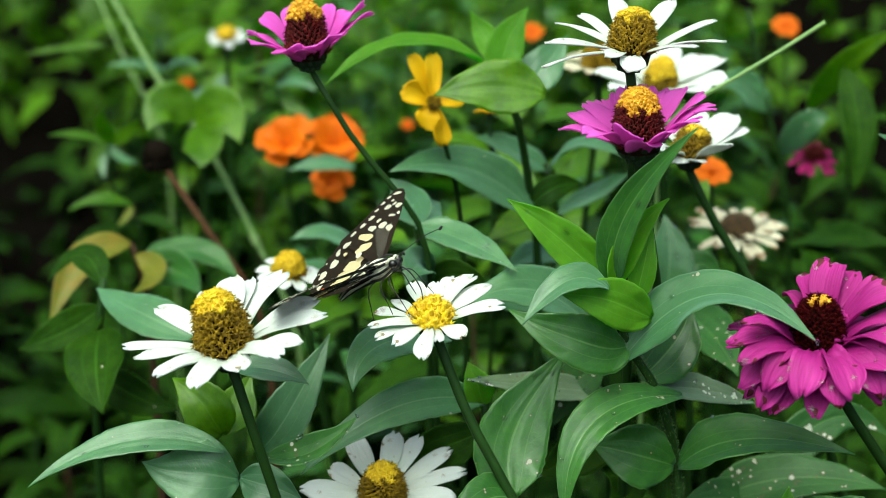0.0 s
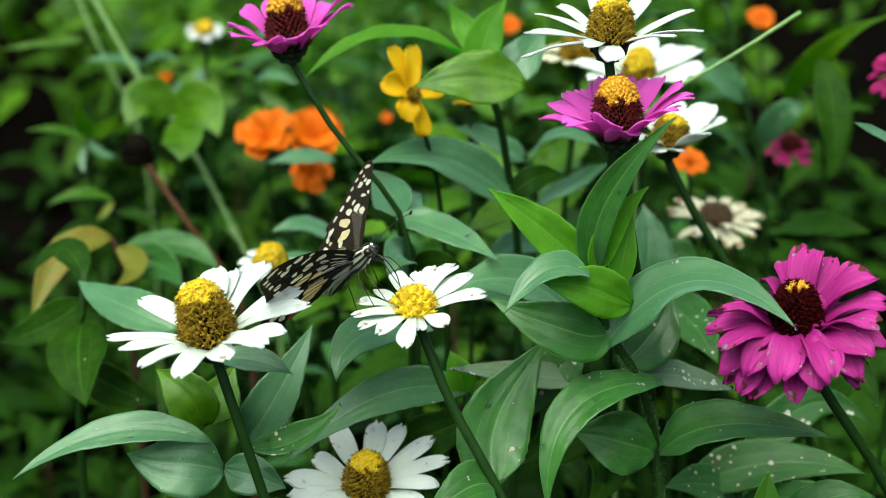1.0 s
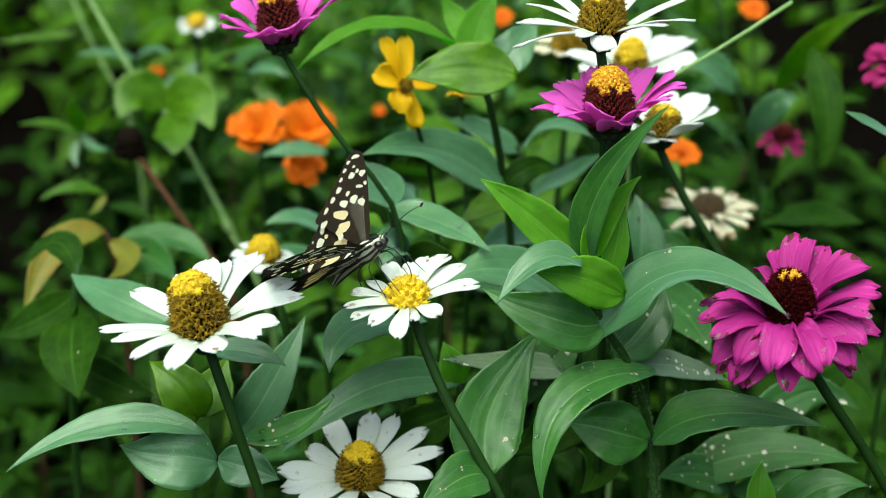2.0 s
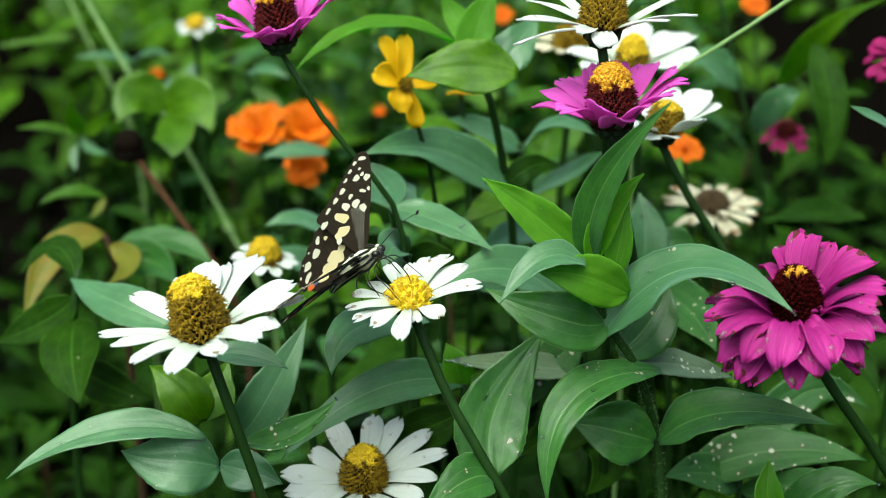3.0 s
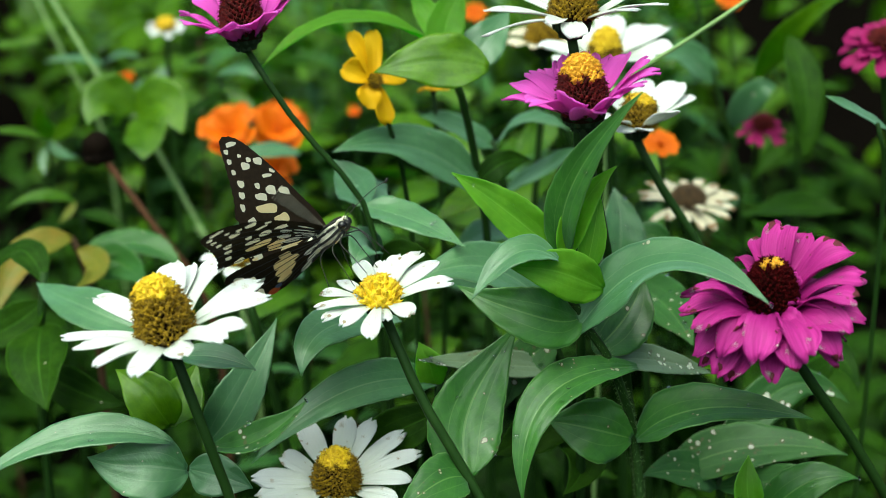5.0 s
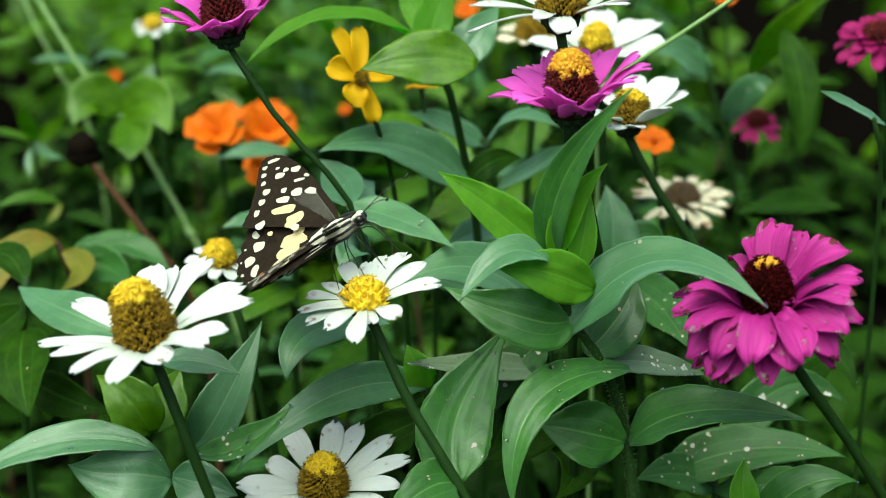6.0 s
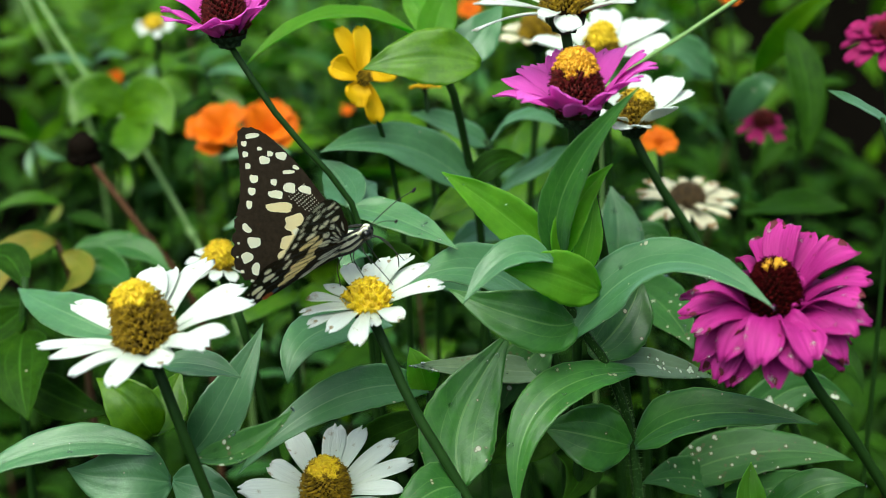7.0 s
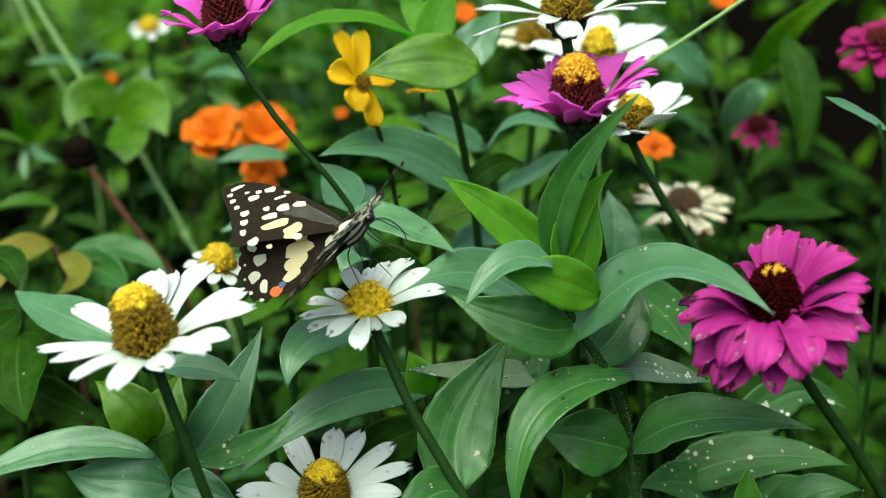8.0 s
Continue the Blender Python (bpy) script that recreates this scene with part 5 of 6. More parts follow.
# ---- the leafy bed behind: plants built from shared leaves ----
def shared_leaf(length, width, droop, mat, seed):
    return mesh_of("leaf", leaf_bm((0, 0, 0), (length * 0.5, 0, length * droop * 0.25), (length, 0, -length * droop), width, (0, 0, 1), 0.2, seed=seed, rows=10, cols=6), mat)


KINDS = []
for k in range(16):
    r = random.Random(100 + k)
    length = r.uniform(0.050, 0.085)
    mat = (LEAF_SHADED, LEAF, LEAF_BED, LEAF_BED)[k % 4]
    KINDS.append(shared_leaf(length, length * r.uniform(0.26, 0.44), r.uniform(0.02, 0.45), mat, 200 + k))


def bushy(x, y, top, seed, size=1.0, sway=0.04, sorts=range(16)):
    r = random.Random(seed)
    foot = Vector((x, y, 0.0))
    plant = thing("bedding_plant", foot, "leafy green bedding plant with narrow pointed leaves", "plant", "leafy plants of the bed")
    head = Vector((r.uniform(-sway, sway), r.uniform(-sway, sway), top))
    part("stem", tube(bmesh.new(), [(0, 0, 0), head * 0.5 + Vector((r.uniform(-.01, .01), 0, 0)), head], 0.0017, 0.0008, 10, 6), STEM if r.random() < 0.8 else STEM_BROWN, plant)
    pairs = max(4, int(top / 0.032))
    turn = r.uniform(0, 3)
    for i in range(pairs):
        f = 0.25 + 0.75 * i / (pairs - 1)
        p = head * f
        for side in (0, math.pi):
            if r.random() < 0.1:
                continue
            a = turn + i * 1.57 + side + r.uniform(-.4, .4)
            pitch = -0.2 - 0.8 * max(0, f - 0.75) * 3 * r.uniform(0.4, 1.0) + r.uniform(-.25, .25)
            s = size * (1.0 if f < 0.85 else 0.7) * r.uniform(0.75, 1.15)
            part("leaf", KINDS[r.choice(sorts)], LEAF, plant, m=Matrix.Translation(p) @ Matrix.Rotation(a, 4, "Z") @ Matrix.Rotation(pitch, 4, "Y") @ Matrix.Rotation(r.uniform(-.4, .4), 4, "X") @ Matrix.Scale(s, 4))


EYE_Y, EYE_Z = -0.39, 0.60


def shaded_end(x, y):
    """Where the bed thins into bare soil, with shade put into the colours."""
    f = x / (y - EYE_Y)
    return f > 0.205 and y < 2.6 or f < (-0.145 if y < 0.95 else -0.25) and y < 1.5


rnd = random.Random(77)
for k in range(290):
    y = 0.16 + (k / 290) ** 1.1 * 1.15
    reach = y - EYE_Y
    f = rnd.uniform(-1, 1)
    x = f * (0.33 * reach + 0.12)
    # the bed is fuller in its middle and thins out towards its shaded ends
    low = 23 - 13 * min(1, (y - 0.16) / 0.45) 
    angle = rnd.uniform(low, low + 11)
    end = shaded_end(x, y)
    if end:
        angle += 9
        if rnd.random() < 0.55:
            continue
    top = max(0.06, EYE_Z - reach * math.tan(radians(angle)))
    # Plants at the ends and close by take leaves coloured dark for shade.
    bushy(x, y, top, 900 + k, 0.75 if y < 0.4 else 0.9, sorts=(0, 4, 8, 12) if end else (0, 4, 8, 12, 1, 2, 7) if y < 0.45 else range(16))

# undergrowth between the stems and far foliage, too much to count
def litter(name, label, count, place, seed):
    r = random.Random(seed)
    cells, faces = [], []
    for k in range(count):
        x, y, z = place(r)
        L, w = r.uniform(0.03, 0.07), r.uniform(0.012, 0.028)
        q = Euler((r.uniform(-.7, .7), r.uniform(-.3, 1.1), r.uniform(0, 6.3))).to_matrix()
        n = len(cells)
        for a, b, c in ((0, 0, 0), (0.4 * L, w / 2, 0.004), (0.4 * L, 0, 0), (0.4 * L, -w / 2, 0.004), (L, 0, -0.015)):
            cells.append(q @ Vector((a, b, c)) + Vector((x, y, z)))
        faces += [(n, n + 2, n + 1), (n, n + 3, n + 2), (n + 1, n + 2, n + 4), (n + 2, n + 3, n + 4)]
    me = bpy.data.meshes.new(name)
    me.from_pydata(cells, [], faces)
    me.uv_layers.new()
    me.materials.append(LEAF_TANGLE_SHADE)
    tagged(new(name, me), label, "foliage", kind="stuff")


def low_place(r):
    y = r.uniform(0.02, 1.25)
    reach = y - EYE_Y
    x = r.uniform(-1, 1) * (0.36 * reach + 0.12)
    while shaded_end(x, y) and r.random() < 0.85:
        x = r.uniform(-1, 1) * (0.36 * reach + 0.12)
    ends = 16.0 if shaded_end(x, y) else 0.0
    top = max(0.03, EYE_Z - reach * math.tan(radians(30 - 16 * min(1, max(0, y - 0.1) / 0.5) + ends)) - 0.05)
    return x, y, 0.01 + r.random() * top


# Filler leaves whose near-black colour stands for the shade between the stems.
litter("undergrowth", "tangled undergrowth between the stems, near-black to stand for shade", 4200, low_place, 15)

r = random.Random(5)
cells, faces = [], []
for k in range(9500):
    y = 1.1 + r.random() ** 1.3 * 4.5
    x = r.uniform(-1, 1) * (0.75 * (y + 0.4) + 0.2)
    if shaded_end(x, y) and (y < 1.3 or r.random() < 0.7):
        continue
    z = r.random() ** 0.7 * (0.28 + 0.06 * noise.noise((x * 5, y * 5, 0)) + 0.05 * (y - 1.1))
    L, w = r.uniform(0.05, 0.11), r.uniform(0.020, 0.045)
    q = Euler((r.uniform(-.7, .7), r.uniform(-.2, .9), r.uniform(0, 6.3))).to_matrix()
    n = len(cells)
    for a, b, c in ((0, 0, 0), (0.4 * L, w / 2, 0.004), (0.4 * L, 0, 0), (0.4 * L, -w / 2, 0.004), (L, 0, -0.015)):
        cells.append(q @ Vector((a, b, c)) + Vector((x, y, z)))
    faces += [(n, n + 2, n + 1), (n, n + 3, n + 2), (n + 1, n + 2, n + 4), (n + 2, n + 3, n + 4)]
me = bpy.data.meshes.new("far_foliage")
me.from_pydata(cells, [], faces)
me.uv_layers.new()
me.materials.append(LEAF_FAR)
tagged(new("far_foliage", me), "dense green foliage at the back of the bed", "foliage", kind="stuff")

def shade_screen_place(r):
    """Added tall foliage, out of view on both sides, to shade the bed's ends."""
    side = r.choice((-1, -1, 1))
    y = r.uniform(-0.4, 0.9)
    out = r.random() ** 1.3
    top = 0.62 + 0.45 * noise.noise((5 * y, 3 * side, 4 * out)) - 0.25 * abs(out - 0.4)
    return side * (0.30 + 0.36 * max(0, y + 0.1) + out * 0.7), y + 0.08 * noise.noise((9 * out, side, 0)), 0.05 + r.random() * max(0.2, top)


# Unseen light blocker, added only for its shade on the bed.
litter("tall_foliage", "unseen tall foliage added beside the flower bed to shade it", 5000, shade_screen_place, 21)

# ---- rain drops left on leaves and petals ----
WATER, nodes, links, bsdf = material("water_drop")
bsdf.inputs["Base Color"].default_value = (1, 1, 1, 1)
bsdf.inputs["Roughness"].default_value, bsdf.inputs["IOR"].default_value, bsdf.inputs["Transmission Weight"].default_value = 0.02, 1.33, 1.0
DROPS = []
for k in range(4):
    bm = bmesh.new()
    bmesh.ops.create_icosphere(bm, subdivisions=2, radius=1.0)
    for v in bm.verts:
        v.co.z = max(v.co.z, -0.3) * (0.42 + 0.05 * k)
        v.co.x *= 1 + 0.12 * k
    DROPS.append(mesh_of("water_drop", bm, WATER))


def sprinkle(owner, name, count, seed, size=(0.0004, 0.0009), keep=None):
    """Drops on the upper skin of some of a plant's leaves or petals."""
    r = random.Random(seed)
    skins = [o for o in owner.children if o.name.startswith(name)]
    for k in range(count):
        o = skins[r.randrange(len(skins)) if keep is None else keep[k % len(keep)] % len(skins)]
        half = len(o.data.vertices) // 2
        v = o.data.vertices[r.randrange(half // 6, half)]
        m = owner.matrix_basis @ o.matrix_basis
        n = (m.to_3x3() @ v.normal).normalized()
        if n.z < 0:
            n = -n
        s = r.uniform(*size)
        q = n.to_track_quat("Z", "Y").to_matrix().to_4x4()
        ob = new("water_drop", DROPS[r.randrange(4)])
        ob.matrix_basis = Matrix.Translation(m @ v.co + n * s * 0.12) @ q @ Matrix.Scale(s, 4)
        tagged(ob, "clear round drop of rain on a plant", "water drop", "rain drops")


things = {o["label"]: o for o in scene.objects if "label" in o and o.parent is None}
sprinkle(things["leafy young zinnia plant with broad clasping leaves, no flower"], "leaf", 26, 1, keep=(9, 9, 10, 12, 13, 2, 7))
sprinkle(things["zinnia plant with pale spotted leaves among the stems"], "leaf", 22, 2, keep=(0, 0, 0, 2))
sprinkle(things["zinnia plant with a pale upright spotted leaf"], "leaf", 14, 3, keep=(0, 0, 1))
sprinkle(things["low zinnia plant with mildewed leaves by the magenta flower"], "leaf", 22, 4)
sprinkle(leafy, "leaf", 14, 5, keep=(7, 7, 7, 0))
sprinkle(things["orchid pink zinnia with cupped petals and a red and orange cone"], "petal", 12, 6, (0.0003, 0.0007))
sprinkle(things["orchid pink zinnia with cupped petals and an orange-topped cone"], "petal", 8, 7, (0.0003, 0.0007))
sprinkle(things["double magenta zinnia with ragged, brown-spotted petals"], "petal", 22, 8, (0.0004, 0.0009))
sprinkle(things["zinnia plant with grey-green pointed leaves behind the butterfly"], "leaf", 5, 9, keep=(0,))
sprinkle(small, "leaf", 5, 10)

# ---- the butterfly ----
from mathutils import geometry

WING_DARK = plain_material("wing_dark", (0.006, 0.0045, 0.003), (0.032, 0.022, 0.014), 700.0, 0.9)
WING_UNDER = plain_material("wing_under", (0.010, 0.007, 0.004), (0.045, 0.032, 0.018), 2500.0, 0.9)
for m in (WING_DARK, WING_UNDER):
    m.node_tree.nodes["Principled BSDF"].inputs["Specular IOR Level"].default_value = 0.06
def scale_material(name, a, b, through):
    """Pale wing scales, through which the light shines."""
    m = plain_material(name, a, b, 900.0, 0.7)
    nodes, links = m.node_tree.nodes, m.node_tree.links
    bsdf = nodes["Principled BSDF"]
    trans, shader = nodes.new("ShaderNodeBsdfTranslucent"), nodes.new("ShaderNodeMixShader")
    links.new(bsdf.inputs["Base Color"].links[0].from_socket, trans.inputs["Color"])
    shader.inputs[0].default_value = through
    links.new(bsdf.outputs[0], shader.inputs[1])
    links.new(trans.outputs[0], shader.inputs[2])
    links.new(shader.outputs[0], nodes["Material Output"].inputs["Surface"])
    return m


WING_CREAM = scale_material("wing_cream", (0.82, 0.78, 0.60), (0.90, 0.87, 0.74), 0.45)
WING_YELLOW = scale_material("wing_yellow", (0.82, 0.69, 0.38), (0.88, 0.78, 0.50), 0.45)
# Cream lightened for the undersides, to make up for the shade there.
WING_PALE = scale_material("wing_pale_under", (0.88, 0.84, 0.68), (0.94, 0.92, 0.82), 0.2)
WING_RED = plain_material("wing_red", (0.55, 0.07, 0.01), (0.70, 0.14, 0.02), 900.0, 0.7)
WING_BLUE = plain_material("wing_blue", (0.03, 0.04, 0.10), (0.10, 0.12, 0.22), 900.0, 0.6)
FUR = plain_material("body_fur_cream", (0.74, 0.69, 0.50), (0.90, 0.86, 0.68), 1500.0, 0.9, 0.8, 0.0008)
BLACK = plain_material("body_black", (0.008, 0.007, 0.006), (0.02, 0.017, 0.014), 1500.0, 0.6)
EYE_BLACK = plain_material("eye_black", (0.006, 0.005, 0.004), (0.012, 0.01, 0.008), 600.0, 0.15, 0.0)

UNIT = 0.0938e-3


def wing_xy(px, py):
    """Places on the spread wing, from its drawing in tenths of a millimetre: along the leading edge, and back from it."""
    x, y = px - 565, py - 400
    return (-0.768 * x - 0.640 * y) * UNIT, (-0.640 * x + 0.768 * y) * UNIT


def camber(a, b):
    return 0.0016 * math.sin(3.0 * min(1, abs(a) / 0.046)) - 0.0012 * (b / 0.03) ** 2


FORE = [(565, 400), (540, 343), (480, 270), (420, 203), (350, 143), (290, 105), (240, 92), (205, 103), (200, 130), (208, 190), (215, 260), (214, 320), (207, 372), (300, 384), (430, 398), (565, 404)]
HIND = [(562, 404), (430, 375), (300, 358), (217, 362), (200, 395), (206, 415), (193, 440), (201, 462), (189, 486), (202, 510), (203, 535), (222, 548), (232, 572), (256, 570), (272, 584), (300, 566), (340, 566), (400, 540), (480, 500), (556, 440)]
FORE_SPOTS = [(250, 117, 52, 17, -12), (224, 143, 22, 18, 0), (230, 175, 22, 20, 0), (240, 210, 20, 20, 0), (262, 247, 32, 27, 0), (256, 286, 28, 26, 0),
              (248, 328, 22, 28, 0), (275, 376, 40, 30, -30), (278, 154, 18, 12, 0), (314, 166, 22, 18, 0), (352, 169, 40, 26, 0), (296, 187, 40, 27, 0),
              (330, 251, 23, 22, 0), (337, 288, 54, 27, 0), (382, 264, 44, 34, 0), (433, 265, 46, 26, 10), (377, 216, 44, 13, -8), (401, 200, 24, 13, 20)]
FORE_YELLOW = [(350, 327, 94, 34, -6), (400, 362, 66, 40, -20), (388, 385, 46, 30, 20), (320, 411, 20, 16, 0)]
HIND_SPOTS = [(243, 405, 38, 24, 40), (267, 447, 48, 38, -10), (244, 498, 44, 36, -30), (273, 532, 28, 46, 10), (228, 545, 14, 12, 0), (216, 455, 10, 8, 0), (212, 500, 9, 8, 0), (262, 572, 16, 10, 0), (300, 560, 18, 9, 0)]
HIND_YELLOW = [(408, 402, 44, 30, 0), (396, 434, 100, 48, -12), (384, 474, 92, 46, -30), (368, 508, 70, 34, -36)]
UNDER_FORE = [(500, 322, 62, 6, 52), (492, 340, 76, 6, 47), (490, 358, 84, 7, 42), (496, 376, 84, 7, 34), (505, 392, 80, 6, 24), (440, 300, 40, 16, 42), (430, 330, 46, 20, 36), (445, 372, 60, 24, 16)]
UNDER_HIND = [(505, 428, 84, 20, -22), (500, 458, 90, 22, -34), (450, 502, 60, 14, -36), (300, 470, 22, 14, -30)]


def spot_ring(spot, grow, ph, n=16):
    """The outline of a pale patch, on the wing's drawing."""
    px, py, w, h, turn = spot
    c, s = math.cos(radians(turn)), math.sin(radians(turn))
    ring = []
    for k in range(n):
        t = 2 * math.pi * k / n
        wob = 1 + 0.09 * math.sin(3 * t + ph) + 0.05 * math.sin(5 * t + 2 * ph)
        # blunt, squarish patches between the veins
        p = 0.72
        x = 0.5 * w * grow * wob * math.copysign(abs(math.cos(t)) ** p, math.cos(t))
        y = 0.5 * h * grow * wob * math.copysign(abs(math.sin(t)) ** p, math.sin(t))
        ring.append((px + x * c - y * s, py + x * s + y * c))
    return ring


def inside(p, ring):
    hit = False
    for (x0, y0), (x1, y1) in zip(ring, ring[1:] + ring[:1]):
        if (y0 > p[1]) != (y1 > p[1]) and p[0] < (x1 - x0) * (p[1] - y0) / (y1 - y0) + x0:
            hit = not hit
    return hit


def wing_skin(outline, windows, mat_top, mat_low, flip):
    """A thin cambered membrane with an opening for each pale window of scales."""
    # a finely toothed outer margin
    rim = []
    for k, p in enumerate(spline([Vector((*q, 0)) for q in outline] + [Vector((*outline[0], 0))], 150)[:-1]):
        d = Vector((p.x - 565, p.y - 400, 0))
        tooth = 2.2 * math.sin(k * 1.7) if d.length > 250 else 0.0
        p = p + d.normalized() * tooth
        rim.append((p.x, p.y))
    pts, edges = [], []
    for ring in [rim, *windows]:
        n = len(pts)
        pts += [Vector(q) for q in ring]
        edges += [(n + k, n + (k + 1) % len(ring)) for k in range(len(ring))]
    pts += [q for q in (Vector((180 + 15 * i, 80 + 15 * j)) for i in range(28) for j in range(36)) if inside(q, rim)]
    flat, _, tris, *_ = geometry.delaunay_2d_cdt(pts, edges, [], 0, 0.01)
    kept = []
    for t in tris:
        mid = sum((flat[i] for i in t), Vector((0, 0))) / len(t)
        if inside(mid, rim) and not any(inside(mid, w) for w in windows):
            kept.append(t)
    bm = bmesh.new()
    for lift in (0.00006, -0.00006):
        vs = {}
        for t in kept:
            for i in t:
                if i not in vs:
                    a, b = wing_xy(*flat[i])
                    vs[i] = bm.verts.new((a, b * flip, camber(a, b) + lift))
            ids = t if (lift > 0) == (flip > 0) else t[::-1]
            f = bm.faces.new([vs[i] for i in ids])
            f.material_index = 0 if lift > 0 else 1
    bm.normal_update()
    if sum(f.normal.z for f in bm.faces if f.material_index == 0) < 0:
        bmesh.ops.reverse_faces(bm, faces=bm.faces[:])
    me = mesh_of("wing", bm, mat_top)
    me.materials.append(mat_low)
    return me


def window_on(ob, ring, spot, flip, mat, name="window"):
    """One pale patch that fills its opening, a little thicker than the membrane."""
    bm = bmesh.new()
    a, b = wing_xy(spot[0], spot[1])
    for lift in (0.00010, -0.00010):
        vs = []
        for q in ring:
            x, y = wing_xy(*q)
            vs.append(bm.verts.new((x, y * flip, camber(x, y) + lift)))
        mid = bm.verts.new((a, b * flip, camber(a, b) + lift))
        for k in range(len(vs)):
            tri = (vs[k], vs[(k + 1) % len(vs)], mid)
            bm.faces.new(tri if lift > 0 else tri[::-1])
    part(name, bm, mat, ob)


def spot_bm(bm, spot, flip, above, grow, ph):
    px, py, w, h, turn = spot
    c, s = math.cos(radians(turn)), math.sin(radians(turn))
    ring = []
    for k in range(14):
        t = 2 * math.pi * k / 14
        wob = 1 + 0.07 * math.sin(3 * t + ph) + 0.03 * math.sin(5 * t + 2 * ph)
        x, y = 0.5 * w * grow * wob * math.cos(t), 0.5 * h * grow * wob * math.sin(t)
        a, b = wing_xy(px + x * c - y * s, py + x * s + y * c)
        ring.append(bm.verts.new((a, b * flip, camber(a, b) + above)))
    a, b = wing_xy(px, py)
    mid = bm.verts.new((a, b * flip, camber(a, b) + above))
    for k in range(14):
        bm.faces.new((ring[k], ring[(k + 1) % 14], mid))


def spots_on(ob, spots, flip, above, mat, grow=1.0, seed=1, name="spot", joined=False):
    """Each spot of scales lies on the wing as a piece of its own; the finest are joined."""
    rnd = random.Random(seed)
    bm = bmesh.new()
    for spot in spots:
        if not joined:
            bm = bmesh.new()
        spot_bm(bm, spot, flip, above, grow, rnd.uniform(0, 6))
        if not joined:
            part(name, bm, mat, ob)
    if joined:
        tagged(part(name, bm, mat, ob), kind="stuff")


def wing(parent, side):
    flip = 1 if side == "left" else -1
    made = []
    for name, outline, pale, rich, under, sink in (("forewing", FORE, FORE_SPOTS, FORE_YELLOW, UNDER_FORE, 0.0), ("hindwing", HIND, HIND_SPOTS, HIND_YELLOW, UNDER_HIND, 0.0013)):
        rnd = random.Random(len(pale))
        patches = [(spot, spot_ring(spot, 0.90, rnd.uniform(0, 6)), WING_CREAM) for spot in pale]
        patches += [(spot, spot_ring(spot, 0.92, rnd.uniform(0, 6)), WING_YELLOW) for spot in rich]
        ob = part(name, wing_skin(outline, [p[1] for p in patches], WING_DARK, WING_UNDER, flip), None, parent, "black wing with cream and yellow spots", m=Matrix.Identity(4))
        drop = Matrix.Translation((0, 0, -sink))
        for spot, ring, mat in patches:
            window_on(ob, ring, spot, flip, mat)
        spots_on(ob, under, flip, -0.00022, WING_PALE, 1.1 if name == "forewing" else 1.3, 4, "streak")
        # dark veins stand out on the underside
        ends = ((205, 112), (203, 160), (212, 220), (216, 280), (213, 330), (210, 368)) if name == "forewing" else ((217, 385), (200, 430), (196, 475), (205, 525), (245, 570), (300, 566), (360, 555))
        for px, py in ends:
            line = []
            for f in (0.05, 0.2, 0.4, 0.6, 0.8, 0.98):
                a, b = wing_xy(565 + (px - 565) * f, 402 + (py - 402) * f + 14 * math.sin(3.14 * f) * (py - 380) / 200)
                line.append((a, b * flip, camber(a, b) - 0.00020))
            part("vein", tube(bmesh.new(), line, 0.00012, 0.00008, 10, 5), BLACK, ob)
        if name == "forewing":
            dots = [(565 - 150 * f - 0.75 * w, 392 - 172 * f + 0.65 * w, 4.3, 2.4, 48) for f in (0.10 + 0.045 * k for k in range(18)) for w in range(8, int(18 + 70 * f), 8)]
            spots_on(ob, dots, flip, 0.00018, WING_CREAM, seed=5, name="speckle", joined=True)
            spots_on(ob, [(408, 398, 30, 24, 0)], flip, 0.00018, WING_CREAM, seed=6)
        else:
            for above in (0.00016, -0.00026):
                spots_on(ob, [(312, 553, 46, 30, -20)], flip, above, WING_RED, seed=7, name="red_eyespot")
                spots_on(ob, [(333, 537, 26, 20, -30)], flip, above * 1.2, WING_BLUE, seed=8, name="blue_eyespot")
            rays = [(520 - 10 * k, 425 + 17 * k, 90, 3.5, -18 - 6 * k) for k in range(4)]
            spots_on(ob, rays, flip, 0.00015, WING_CREAM, seed=9, name="hair_streak")
        made.append((ob, drop))
    return made


def ball(bm, centre, r, stretch=(1, 1, 1), turn=None):
    m = Matrix.Translation(centre) @ (turn or Matrix.Identity(4)) @ Matrix.Diagonal((*stretch, 1))
    bmesh.ops.create_icosphere(bm, subdivisions=3, radius=r, matrix=m)


butterfly = thing("butterfly", (0, 0, 0), "black and cream spotted lime swallowtail butterfly feeding on a white zinnia", "butterfly")
bm = bmesh.new()
ball(bm, (-0.001, 0, -0.0012), 0.0031, (1.75, 0.9, 1.0))
part("thorax", bm, FUR, butterfly, "cream furry thorax")
bm = bmesh.new()
tube(bm, [(-0.005, 0, -0.0012), (-0.011, 0, -0.0022), (-0.018, 0, -0.0040), (-0.0245, 0, -0.0065)], 0.0030, 0.0009, 22, 12)
abdomen = part("abdomen", bm, FUR, butterfly, "cream abdomen with black stripes")
for k, (dy, dz) in enumerate(((0.0, 0.0029), (0.0022, 0.0016), (-0.0022, 0.0016), (0.0027, -0.0008), (-0.0027, -0.0008), (0.0012, -0.0027), (-0.0012, -0.0027))):
    part("stripe", tube(bmesh.new(), [(-0.004, dy, -0.0012 + dz), (-0.011, dy * 0.95, -0.0022 + dz * 0.95), (-0.018, dy * 0.7, -0.0040 + dz * 0.7), (-0.024, dy * 0.3, -0.0063 + dz * 0.3)], 0.00042, 0.00022, 14, 6), BLACK, abdomen)
bm = bmesh.new()
